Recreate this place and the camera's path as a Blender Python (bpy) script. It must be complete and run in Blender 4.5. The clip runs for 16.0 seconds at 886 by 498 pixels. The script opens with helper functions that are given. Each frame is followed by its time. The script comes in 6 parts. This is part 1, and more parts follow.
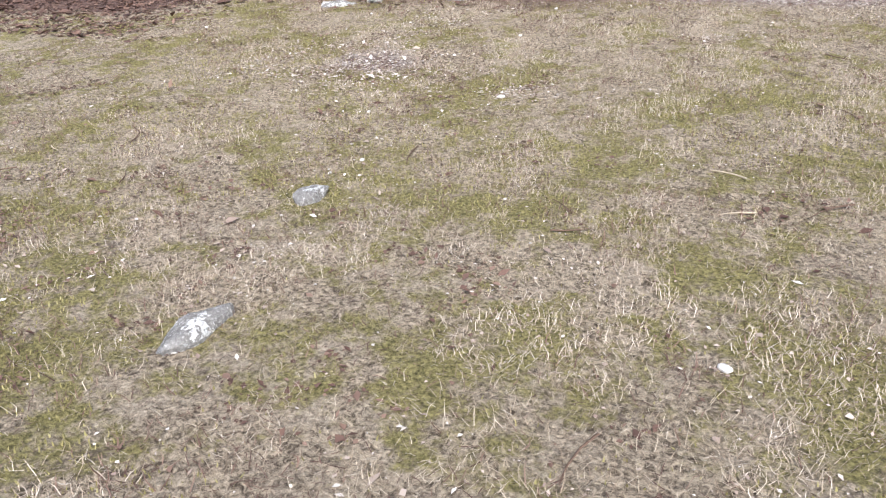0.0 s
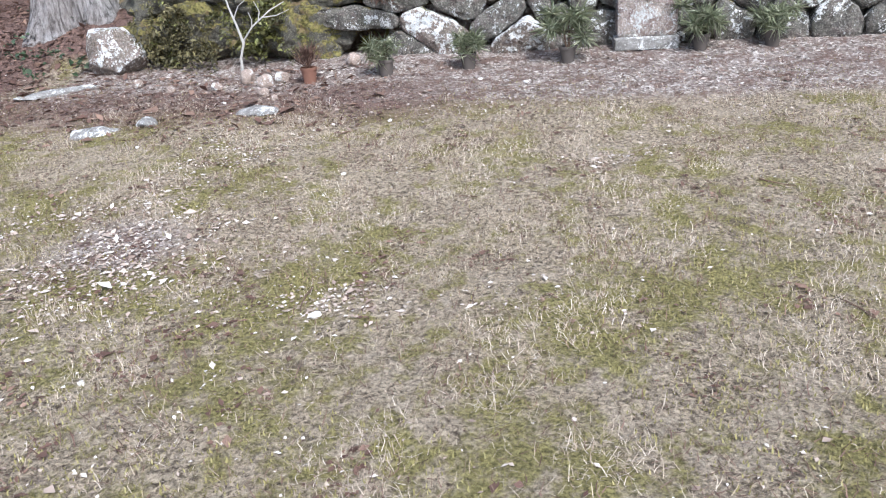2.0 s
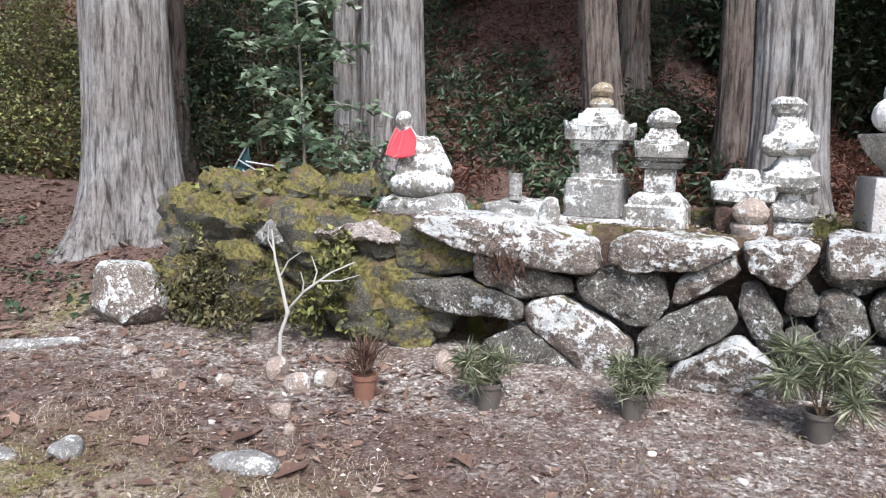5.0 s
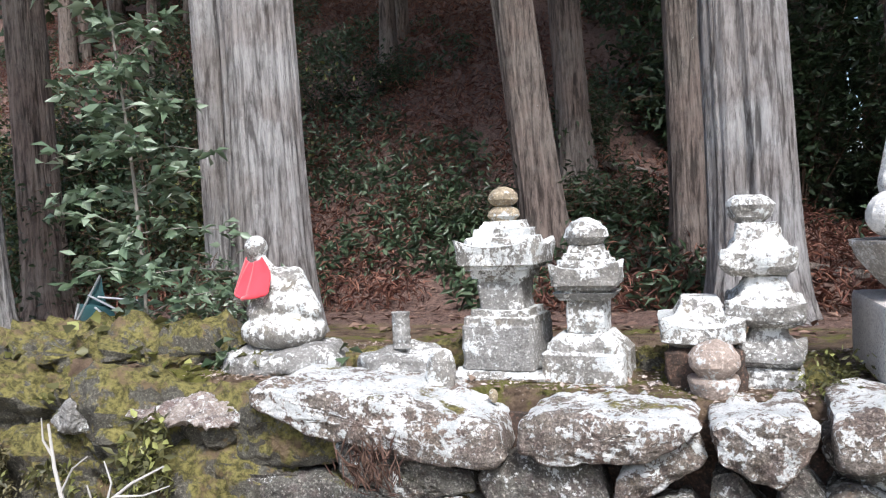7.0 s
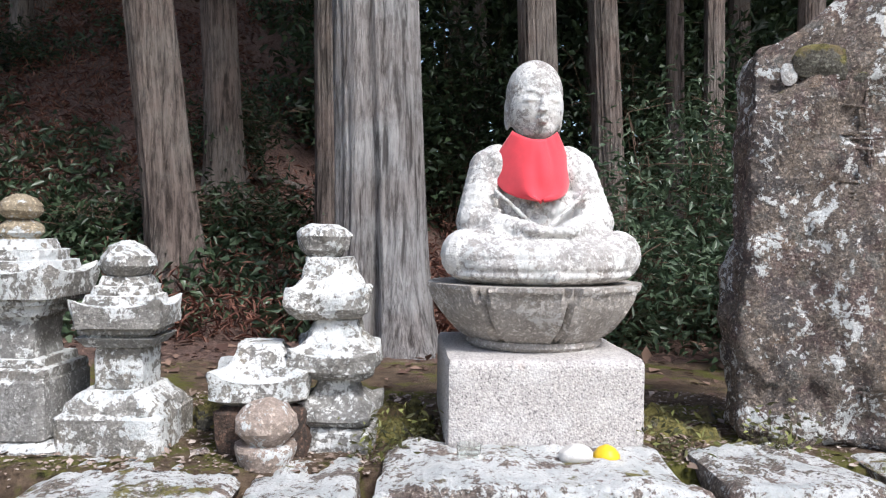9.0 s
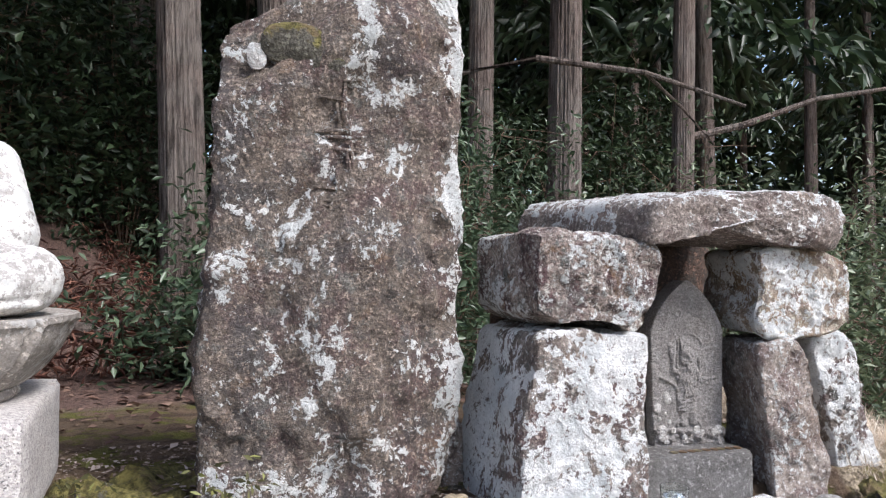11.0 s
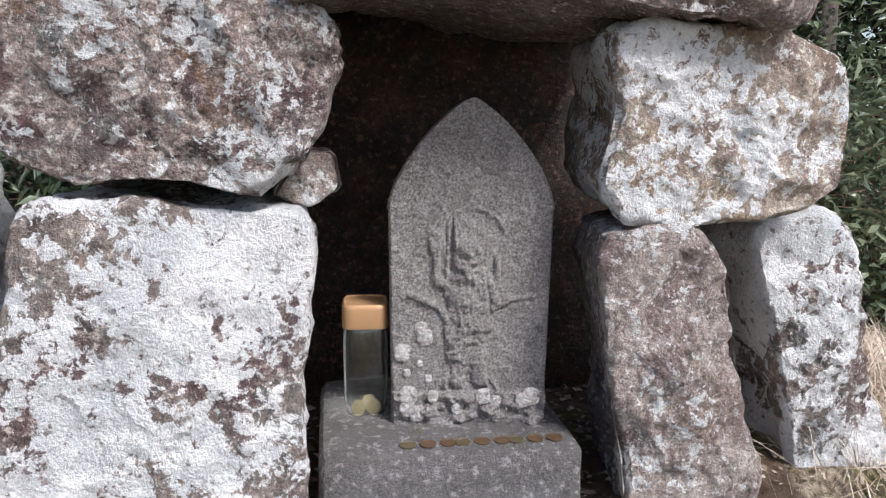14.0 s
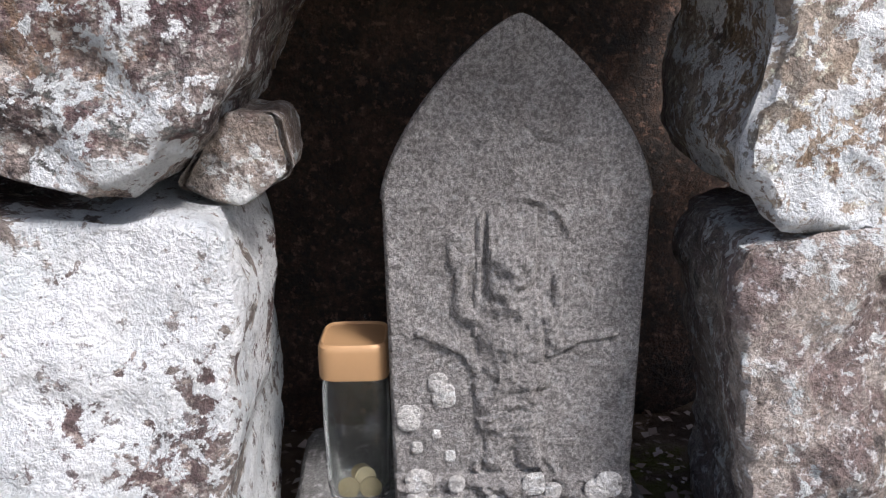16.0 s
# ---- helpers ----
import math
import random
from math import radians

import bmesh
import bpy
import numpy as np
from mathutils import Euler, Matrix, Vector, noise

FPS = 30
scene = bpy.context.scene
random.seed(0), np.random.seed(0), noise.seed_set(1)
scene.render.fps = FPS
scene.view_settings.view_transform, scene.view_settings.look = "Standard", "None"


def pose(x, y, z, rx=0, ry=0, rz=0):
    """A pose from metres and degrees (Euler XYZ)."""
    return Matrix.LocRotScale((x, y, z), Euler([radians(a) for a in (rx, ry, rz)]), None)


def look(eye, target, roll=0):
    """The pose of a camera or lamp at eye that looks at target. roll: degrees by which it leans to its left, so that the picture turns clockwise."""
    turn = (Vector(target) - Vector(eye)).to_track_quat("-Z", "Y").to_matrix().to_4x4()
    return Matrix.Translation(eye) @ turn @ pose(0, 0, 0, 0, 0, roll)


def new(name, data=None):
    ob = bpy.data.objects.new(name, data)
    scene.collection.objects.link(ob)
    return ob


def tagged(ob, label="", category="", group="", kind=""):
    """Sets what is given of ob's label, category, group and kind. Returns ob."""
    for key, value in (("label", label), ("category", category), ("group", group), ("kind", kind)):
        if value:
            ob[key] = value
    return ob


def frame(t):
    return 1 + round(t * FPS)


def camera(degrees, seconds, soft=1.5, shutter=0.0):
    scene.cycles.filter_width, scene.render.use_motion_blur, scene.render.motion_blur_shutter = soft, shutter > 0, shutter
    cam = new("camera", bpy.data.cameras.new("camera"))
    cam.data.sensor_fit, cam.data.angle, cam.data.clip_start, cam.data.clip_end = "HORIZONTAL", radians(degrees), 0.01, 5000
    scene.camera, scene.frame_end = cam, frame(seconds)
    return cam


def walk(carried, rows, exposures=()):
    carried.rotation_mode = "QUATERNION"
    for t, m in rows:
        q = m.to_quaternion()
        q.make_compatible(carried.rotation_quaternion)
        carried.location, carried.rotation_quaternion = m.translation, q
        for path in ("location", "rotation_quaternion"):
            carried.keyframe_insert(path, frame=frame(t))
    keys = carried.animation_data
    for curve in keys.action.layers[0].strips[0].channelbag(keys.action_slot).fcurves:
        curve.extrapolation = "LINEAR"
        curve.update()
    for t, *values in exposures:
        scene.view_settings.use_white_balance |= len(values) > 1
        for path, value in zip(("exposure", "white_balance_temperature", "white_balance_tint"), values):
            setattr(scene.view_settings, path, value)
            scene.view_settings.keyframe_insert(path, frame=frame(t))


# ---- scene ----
import functools

cam = camera(61.9, 16.0, soft=1.2)
PATH = [
    (0, (2.549, -4.585, 1.171), (1.842, -2.946, 0.271), -2.1),
    (0.5, (2.357, -4.109, 1.181), (1.678, -2.487, 0.227), -2.5),
    (1, (2.291, -3.645, 1.206), (1.637, -1.941, 0.386), -3.1),
    (1.5, (2.243, -3.216, 1.221), (1.589, -1.492, 0.448), -2.4),
    (2, (2.155, -2.73, 1.257), (1.779, -0.935, 0.458), -4.4),
    (2.5, (2.14, -2.269, 1.294), (1.723, -0.428, 0.635), -1.5),
    (3, (2.053, -1.784, 1.293), (1.532, 0.081, 0.793), 1.2),
    (3.2, (2.027, -1.595, 1.331), (1.554, 0.288, 0.848), 1.6),
    (5.3, (1.616, -0.01, 1.434), (0.863, 1.827, 1.192), 1.6),
    (5.5, (1.613, 0.132, 1.495), (0.861, 1.972, 1.268), 1.8),
    (6, (1.534, 0.514, 1.614), (0.889, 2.406, 1.534), 3.7),
    (6.5, (1.617, 0.843, 1.656), (0.931, 2.721, 1.724), -0.0),
    (7, (1.706, 1.061, 1.658), (1.02, 2.938, 1.593), -2.4),
    (7.5, (1.776, 1.337, 1.66), (1.399, 3.295, 1.504), -1.9),
    (7.6, (1.808, 1.372, 1.654), (1.512, 3.345, 1.507), -1.7),
    (8, (1.92, 1.524, 1.706), (1.945, 3.521, 1.597), -1.1),
    (8.5, (2.066, 1.619, 1.699), (2.129, 3.617, 1.655), 1.0),
    (9, (2.109, 1.68, 1.704), (2.214, 3.677, 1.658), 0.7),
    (9.5, (2.211, 1.733, 1.681), (2.464, 3.717, 1.641), -0.8),
    (10, (2.539, 1.784, 1.701), (2.984, 3.732, 1.796), -1.1),
    (10.2, (2.662, 1.826, 1.709), (3.23, 3.743, 1.782), -0.7),
    (12.3, (3.835, 2.345, 1.689), (4.621, 4.18, 1.577), 1.1),
    (12.5, (3.937, 2.383, 1.691), (4.723, 4.213, 1.51), 0.5),
    (13, (4.208, 2.414, 1.644), (4.817, 4.295, 1.341), 0.2),
    (13.2, (4.227, 2.502, 1.619), (4.836, 4.381, 1.304), -0.9),
    (13.5, (4.332, 2.624, 1.62), (4.863, 4.521, 1.277), 0.4),
    (14, (4.409, 2.824, 1.627), (4.817, 4.744, 1.243), 0.9),
    (14.5, (4.509, 3.008, 1.635), (4.784, 4.942, 1.206), -0.4),
    (15, (4.518, 3.161, 1.622), (4.752, 5.08, 1.11), -0.7),
    (15.5, (4.52, 3.248, 1.621), (4.759, 5.157, 1.072), -0.1),
    (16, (4.528, 3.245, 1.619), (4.774, 5.151, 1.063), -0.4),
]
walk(cam, [(t, look(e, g, r)) for t, e, g, r in PATH], exposures=[(0.0, 1.05, 6250, 12), (1.0, 1.05, 6200, 12), (2.0, 1.05, 5850, 10), (3.2, 1.0, 5750, 10), (5.3, 1.0, 6200, 11), (7.0, 1.08, 6200, 11), (9.0, 0.8, 6200, 11), (12.3, 0.85, 6250, 14), (13.5, 0.78, 6250, 14), (16.0, 0.85, 6250, 14)])

# ---- daylight: overcast, brighter from the open side in front of the wall ----
SUN_DIR = Vector((0.42, -0.66, 0.95)).normalized()
world = bpy.data.worlds.new("sky")
scene.world = world
world.use_nodes = True
sky = world.node_tree.nodes.new("ShaderNodeTexSky")
sky.sky_type = "NISHITA"
sky.sun_disc = False
sky.sun_elevation = math.asin(SUN_DIR.z)
sky.sun_rotation = math.atan2(SUN_DIR.x, SUN_DIR.y)
sky.air_density, sky.dust_density, sky.ozone_density = 1.0, 2.5, 1.0
bgn = world.node_tree.nodes["Background"]
world.node_tree.links.new(sky.outputs[0], bgn.inputs[0])
bgn.inputs[1].default_value = 0.12
sun = new("sun", bpy.data.lights.new("sun", "SUN"))
sun.data.energy, sun.data.angle, sun.data.color = 2.6, radians(14), (1.0, 0.98, 0.95)
sun.matrix_world = look(SUN_DIR * 40, (0, 0, 0))

# ---- materials ----


class Nodes:
    """A short way to write node materials."""

    def __init__(self, name, rough=0.85):
        self.mat = bpy.data.materials.new(name)
        self.mat.use_nodes = True
        self.t = self.mat.node_tree
        self.bsdf = self.t.nodes["Principled BSDF"]
        self.bsdf.inputs["Roughness"].default_value = rough
        self.bsdf.inputs["Specular IOR Level"].default_value = 0.3
        self.pos = self.t.nodes.new("ShaderNodeNewGeometry")
        self.info = self.t.nodes.new("ShaderNodeObjectInfo")

    def link(self, a, b):
        self.t.links.new(a, b)

    def put(self, sock, v):
        if isinstance(v, bpy.types.NodeSocket):
            self.link(v, sock)
        elif isinstance(v, (tuple, list)) and len(v) == 3 and sock.type == "RGBA":
            sock.default_value = (*v, 1)
        else:
            sock.default_value = v

    def scaled(self, s):
        n = self.t.nodes.new("ShaderNodeMapping")
        self.link(self.pos.outputs["Position"], n.inputs["Vector"])
        n.inputs["Scale"].default_value = s
        return n.outputs[0]

    def noise(self, scale, detail=6.0, rough=0.6, vec=None, distort=0.0):
        n = self.t.nodes.new("ShaderNodeTexNoise")
        n.inputs["Scale"].default_value = scale
        n.inputs["Detail"].default_value = detail
        n.inputs["Roughness"].default_value = rough
        n.inputs["Distortion"].default_value = distort
        self.link(vec or self.pos.outputs["Position"], n.inputs["Vector"])
        return n.outputs["Fac"]

    def cells(self, scale, vec=None, feature="F1", out="Distance"):
        n = self.t.nodes.new("ShaderNodeTexVoronoi")
        n.feature = feature
        n.inputs["Scale"].default_value = scale
        self.link(vec or self.pos.outputs["Position"], n.inputs["Vector"])
        return n.outputs[out]

    def ramp(self, fac, lo, hi, a=0.0, b=1.0):
        n = self.t.nodes.new("ShaderNodeMapRange")
        n.interpolation_type = "SMOOTHSTEP"
        self.put(n.inputs["Value"], fac)
        for i, v in zip(("From Min", "From Max", "To Min", "To Max"), (lo, hi, a, b)):
            n.inputs[i].default_value = v
        return n.outputs[0]

    def math(self, op, a, b=0.0):
        n = self.t.nodes.new("ShaderNodeMath")
        n.operation = op
        self.put(n.inputs[0], a)
        self.put(n.inputs[1], b)
        return n.outputs[0]

    def mix(self, fac, a, b, mode="MIX"):
        n = self.t.nodes.new("ShaderNodeMix")
        n.data_type, n.blend_type = "RGBA", mode
        self.put(n.inputs["Factor"], fac)
        self.put(n.inputs["A"], a)
        self.put(n.inputs["B"], b)
        return n.outputs["Result"]

    def ramp_colors(self, fac, stops):
        n = self.t.nodes.new("ShaderNodeValToRGB")
        while len(n.color_ramp.elements) < len(stops):
            n.color_ramp.elements.new(0.5)
        for e, (p, c) in zip(n.color_ramp.elements, stops):
            e.position, e.color = p, (*c, 1)
        self.put(n.inputs[0], fac)
        return n.outputs[0]

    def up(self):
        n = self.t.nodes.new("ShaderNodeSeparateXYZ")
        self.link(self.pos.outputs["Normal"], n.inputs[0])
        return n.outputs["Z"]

    def attr(self, name):
        n = self.t.nodes.new("ShaderNodeAttribute")
        n.attribute_name = name
        return n.outputs["Fac"]

    def bump(self, height, strength, dist=0.01):
        n = self.t.nodes.new("ShaderNodeBump")
        n.inputs["Strength"].default_value = strength
        n.inputs["Distance"].default_value = dist
        self.put(n.inputs["Height"], height)
        self.link(n.outputs[0], self.bsdf.inputs["Normal"])

    def done(self, color, rough=None):
        self.put(self.bsdf.inputs["Base Color"], color)
        if rough is not None:
            self.put(self.bsdf.inputs["Roughness"], rough)
        return self.mat


def stone_material(name, base, dark, lichen=0.5, moss=0.0, scale=1.0, tint=None, blotch=0.5, white=(0.78, 0.78, 0.76), grain=1.0, fine_scale=110.0, plum=0.0, relief=1.0, pit=0.88, edge=None, fleck=0.55, rasp=1.0, top=0.0):
    """Weathered rock: grain, dark blotches, crusty white lichen and moss. lichen, moss, blotch: shares of the surface.
    top: light on upward faces, painted as extra white lichen.
    """
    n = Nodes(name)
    big = n.noise(3.1 * scale, 5, 0.6)
    mid = n.noise(14 * scale, 8, 0.68)
    fine = n.noise(fine_scale, 5, 0.7)
    crust = n.noise(42 * scale, 6, 0.7, distort=0.4)
    col = n.mix(n.ramp(mid, 0.3, 0.7), base, dark)
    if plum:
        col = n.mix(n.ramp(n.noise(9 * scale, 9, 0.75), 0.48, 0.58, 0, plum), col, (0.17, 0.09, 0.095))
        col = n.mix(n.ramp(n.noise(12 * scale, 9, 0.75, distort=0.3), 0.54, 0.62, 0, plum), col, (0.23, 0.25, 0.235))
        col = n.mix(n.ramp(n.noise(6 * scale, 9, 0.7, distort=0.8), 0.58, 0.66, 0, plum * 0.8), col, (0.4, 0.25, 0.15))
        col = n.mix(n.ramp(n.noise(27 * scale, 9, 0.8), 0.53, 0.6, 0, plum), col, (0.075, 0.05, 0.048))
        col = n.mix(n.ramp(n.noise(33 * scale, 9, 0.8, distort=0.3), 0.55, 0.62, 0, plum), col, (0.72, 0.65, 0.59))
    if tint:
        col = n.mix(n.ramp(n.noise(5.5 * scale, 6, 0.65), 0.5, 0.68, 0, 0.85), col, tint)
    col = n.mix(n.ramp(n.noise(8.5 * scale, 12, 0.78), 1.0 - 0.5 * blotch - 0.25, 1.0 - 0.5 * blotch - 0.16, 0, 0.75), col, (0.06, 0.055, 0.05))
    col = n.mix(n.ramp(fine, 0.38, 0.62, 0.0, 0.6 * min(1.0, grain)), col, (0.03, 0.027, 0.025))
    finer = n.noise(fine_scale * 3.2, 4, 0.7)
    col = n.mix(n.ramp(finer, 0.42, 0.62, 0.0, 0.5 * min(1.0, grain)), col, (0.05, 0.045, 0.042))
    col = n.mix(n.ramp(n.noise(75, 4, 0.7), 0.54, 0.66, 0.0, fleck), col, tuple(min(1, c * 1.9) for c in base))
    if lichen > 0:
        m = n.math("ADD", n.math("MULTIPLY", n.noise(5.6 * scale, 12, 0.74, distort=0.5), 0.62), n.math("MULTIPLY", crust, 0.38))
        if edge:
            sep = n.t.nodes.new("ShaderNodeSeparateXYZ")
            n.link(n.pos.outputs["Position"], sep.inputs[0])
            m = n.math("ADD", m, n.ramp(sep.outputs["X"], edge[0], edge[1], 0.0, 0.1))
        # faces that look up turn whiter: their brighter light goes into the lichen colour
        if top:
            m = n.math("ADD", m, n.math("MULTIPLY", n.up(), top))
        t = 0.64 - 0.24 * lichen
        mask = n.ramp(m, t, t + 0.018)
        pits = n.ramp(n.noise(62 * scale, 6, 0.75), 0.57, 0.63, 1.0, 1.0 - pit)
        mask = n.math("MULTIPLY", mask, pits)
        pale = n.mix(n.ramp(n.noise(10 * scale, 5, 0.6), 0.4, 0.65), white, tuple(c * k for c, k in zip(white, (0.74, 0.77, 0.78))))
        pale = n.mix(n.ramp(fine, 0.42, 0.75), pale, tuple(c * 0.68 for c in white))
        col = n.mix(mask, col, n.mix(n.ramp(finer, 0.56, 0.68, 0, 0.6 * min(1.0, grain)), pale, tuple(c * 0.3 for c in white)))
    if moss > 0:
        mm = n.math("ADD", n.noise(6.5, 8, 0.7), n.math("MULTIPLY", n.up(), 0.16))
        t = 0.78 - 0.3 * moss
        green = n.mix(n.ramp(n.noise(38, 6, 0.7), 0.35, 0.65), (0.06, 0.055, 0.018), (0.25, 0.22, 0.075))
        green = n.mix(n.ramp(n.noise(9, 6, 0.7), 0.5, 0.64, 0, 0.8), green, (0.17, 0.115, 0.075))
        col = n.mix(n.ramp(mm, t, t + 0.06), col, green)
    h = n.math("ADD", n.math("MULTIPLY", mid, 0.8), n.math("ADD", n.math("MULTIPLY", crust, 0.4), n.math("ADD", n.math("MULTIPLY", fine, 0.26 * grain * rasp), n.math("MULTIPLY", finer, 0.1 * grain * rasp))))
    n.bump(h, 1.0, 0.032 * relief)
    return n.done(col, n.ramp(big, 0.3, 0.7, 0.82, 0.97))


M_WALL = stone_material("wall_stone", (0.31, 0.295, 0.255), (0.13, 0.12, 0.1), lichen=0.4, plum=0.35, moss=0.22, blotch=0.5, tint=(0.13, 0.135, 0.1))
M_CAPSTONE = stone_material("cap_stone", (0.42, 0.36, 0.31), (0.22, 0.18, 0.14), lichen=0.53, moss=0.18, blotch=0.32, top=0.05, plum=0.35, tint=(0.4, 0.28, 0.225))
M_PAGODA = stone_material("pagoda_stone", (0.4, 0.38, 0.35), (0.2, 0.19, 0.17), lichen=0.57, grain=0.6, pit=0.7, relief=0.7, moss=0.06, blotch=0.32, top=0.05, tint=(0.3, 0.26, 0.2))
M_PAGODA_GREY = stone_material("grey_stone", (0.38, 0.37, 0.35), (0.22, 0.21, 0.195), lichen=0.46, grain=0.55, pit=0.6, relief=0.7, moss=0.1, blotch=0.35)
M_OCHRE = stone_material("ochre_stone", (0.52, 0.43, 0.3), (0.34, 0.27, 0.18), lichen=0.4, blotch=0.2, grain=0.5)
M_PINK = stone_material("pink_stone", (0.55, 0.44, 0.37), (0.38, 0.3, 0.25), lichen=0.4, blotch=0.2, grain=0.5)
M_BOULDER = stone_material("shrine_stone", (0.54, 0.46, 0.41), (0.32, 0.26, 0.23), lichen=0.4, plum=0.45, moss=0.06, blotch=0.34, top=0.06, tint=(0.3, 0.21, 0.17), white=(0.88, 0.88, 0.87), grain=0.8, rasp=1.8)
M_BOULDER_PLUM = stone_material("plum_stone", (0.68, 0.56, 0.49), (0.44, 0.345, 0.305), lichen=0.51, plum=0.95, moss=0.04, blotch=0.4, tint=(0.34, 0.34, 0.32), white=(0.88, 0.88, 0.87), grain=0.9, rasp=2.0)
M_BOULDER_OCHRE = stone_material("ochre_lichen_stone", (0.64, 0.53, 0.43), (0.4, 0.32, 0.25), lichen=0.62, plum=0.5, moss=0.07, blotch=0.34, tint=(0.34, 0.22, 0.12), white=(0.88, 0.88, 0.87), grain=0.55, rasp=2.0)
M_BOULDER_WHITE = stone_material("lichen_stone", (0.42, 0.36, 0.31), (0.22, 0.175, 0.155), lichen=0.73, plum=0.7, scale=0.75, grain=0.75, rasp=1.8, moss=0.04, blotch=0.32, tint=(0.2, 0.15, 0.14), white=(0.88, 0.88, 0.87))
M_BOULDER_ROUGH = stone_material("brown_stone", (0.7, 0.605, 0.53), (0.44, 0.36, 0.31), lichen=0.41, plum=0.6, moss=0.05, blotch=0.38, tint=(0.36, 0.27, 0.22), grain=0.65, rasp=2.4)
M_MONO = stone_material("monument_stone", (0.36, 0.29, 0.235), (0.17, 0.135, 0.11), lichen=0.42, plum=0.55, edge=(3.82, 3.98), moss=0.16, blotch=0.42, tint=(0.13, 0.12, 0.12))
M_STELE = stone_material("stele_stone", (0.6, 0.565, 0.54), (0.42, 0.39, 0.37), lichen=0.0, blotch=0.14, grain=1.0, fine_scale=260.0, fleck=0.15, relief=0.6, rasp=1.5)
M_PLINTH = stone_material("plinth_stone", (0.3, 0.29, 0.28), (0.2, 0.19, 0.18), lichen=0.2, blotch=0.2, moss=0.05, white=(0.46, 0.45, 0.43), grain=0.8, fine_scale=300.0)
M_LICHEN = stone_material("lichen_crust", (0.74, 0.72, 0.69), (0.58, 0.55, 0.52), lichen=0.5, blotch=0.12, grain=0.5, rasp=2.0)
M_DARK = stone_material("dark_stone", (0.2, 0.12, 0.085), (0.07, 0.052, 0.042), lichen=0.1, blotch=0.5, white=(0.3, 0.28, 0.26))
M_MOSSROCK = stone_material("mossy_stone", (0.2, 0.19, 0.15), (0.1, 0.09, 0.07), lichen=0.12, moss=0.95, blotch=0.3)
M_STATUE = stone_material("statue_stone", (0.56, 0.535, 0.51), (0.38, 0.355, 0.335), lichen=0.68, blotch=0.24, grain=0.45, pit=0.35, relief=0.5, tint=(0.38, 0.34, 0.31), white=(0.76, 0.74, 0.71))
M_LOTUS = stone_material("lotus_stone", (0.48, 0.44, 0.4), (0.31, 0.28, 0.25), lichen=0.42, blotch=0.2, grain=0.5, relief=0.5, white=(0.66, 0.63, 0.6))


def granite_material():
    n = Nodes("granite", 0.7)
    sp = n.cells(140)
    col = n.mix(n.ramp(n.noise(95, 4, 0.7), 0.4, 0.62), (0.56, 0.53, 0.5), (0.36, 0.33, 0.32))
    col = n.mix(n.ramp(n.noise(160, 3, 0.7), 0.56, 0.66), col, (0.09, 0.085, 0.085))
    col = n.mix(n.ramp(n.noise(7, 8, 0.7), 0.5, 0.66, 0, 0.35), col, (0.7, 0.69, 0.67))
    col = n.mix(n.ramp(n.noise(4, 6, 0.6), 0.6, 0.72, 0, 0.6), col, (0.42, 0.3, 0.24))
    n.bump(n.math("ADD", n.noise(60, 5), sp), 0.35, 0.006)
    return n.done(col)


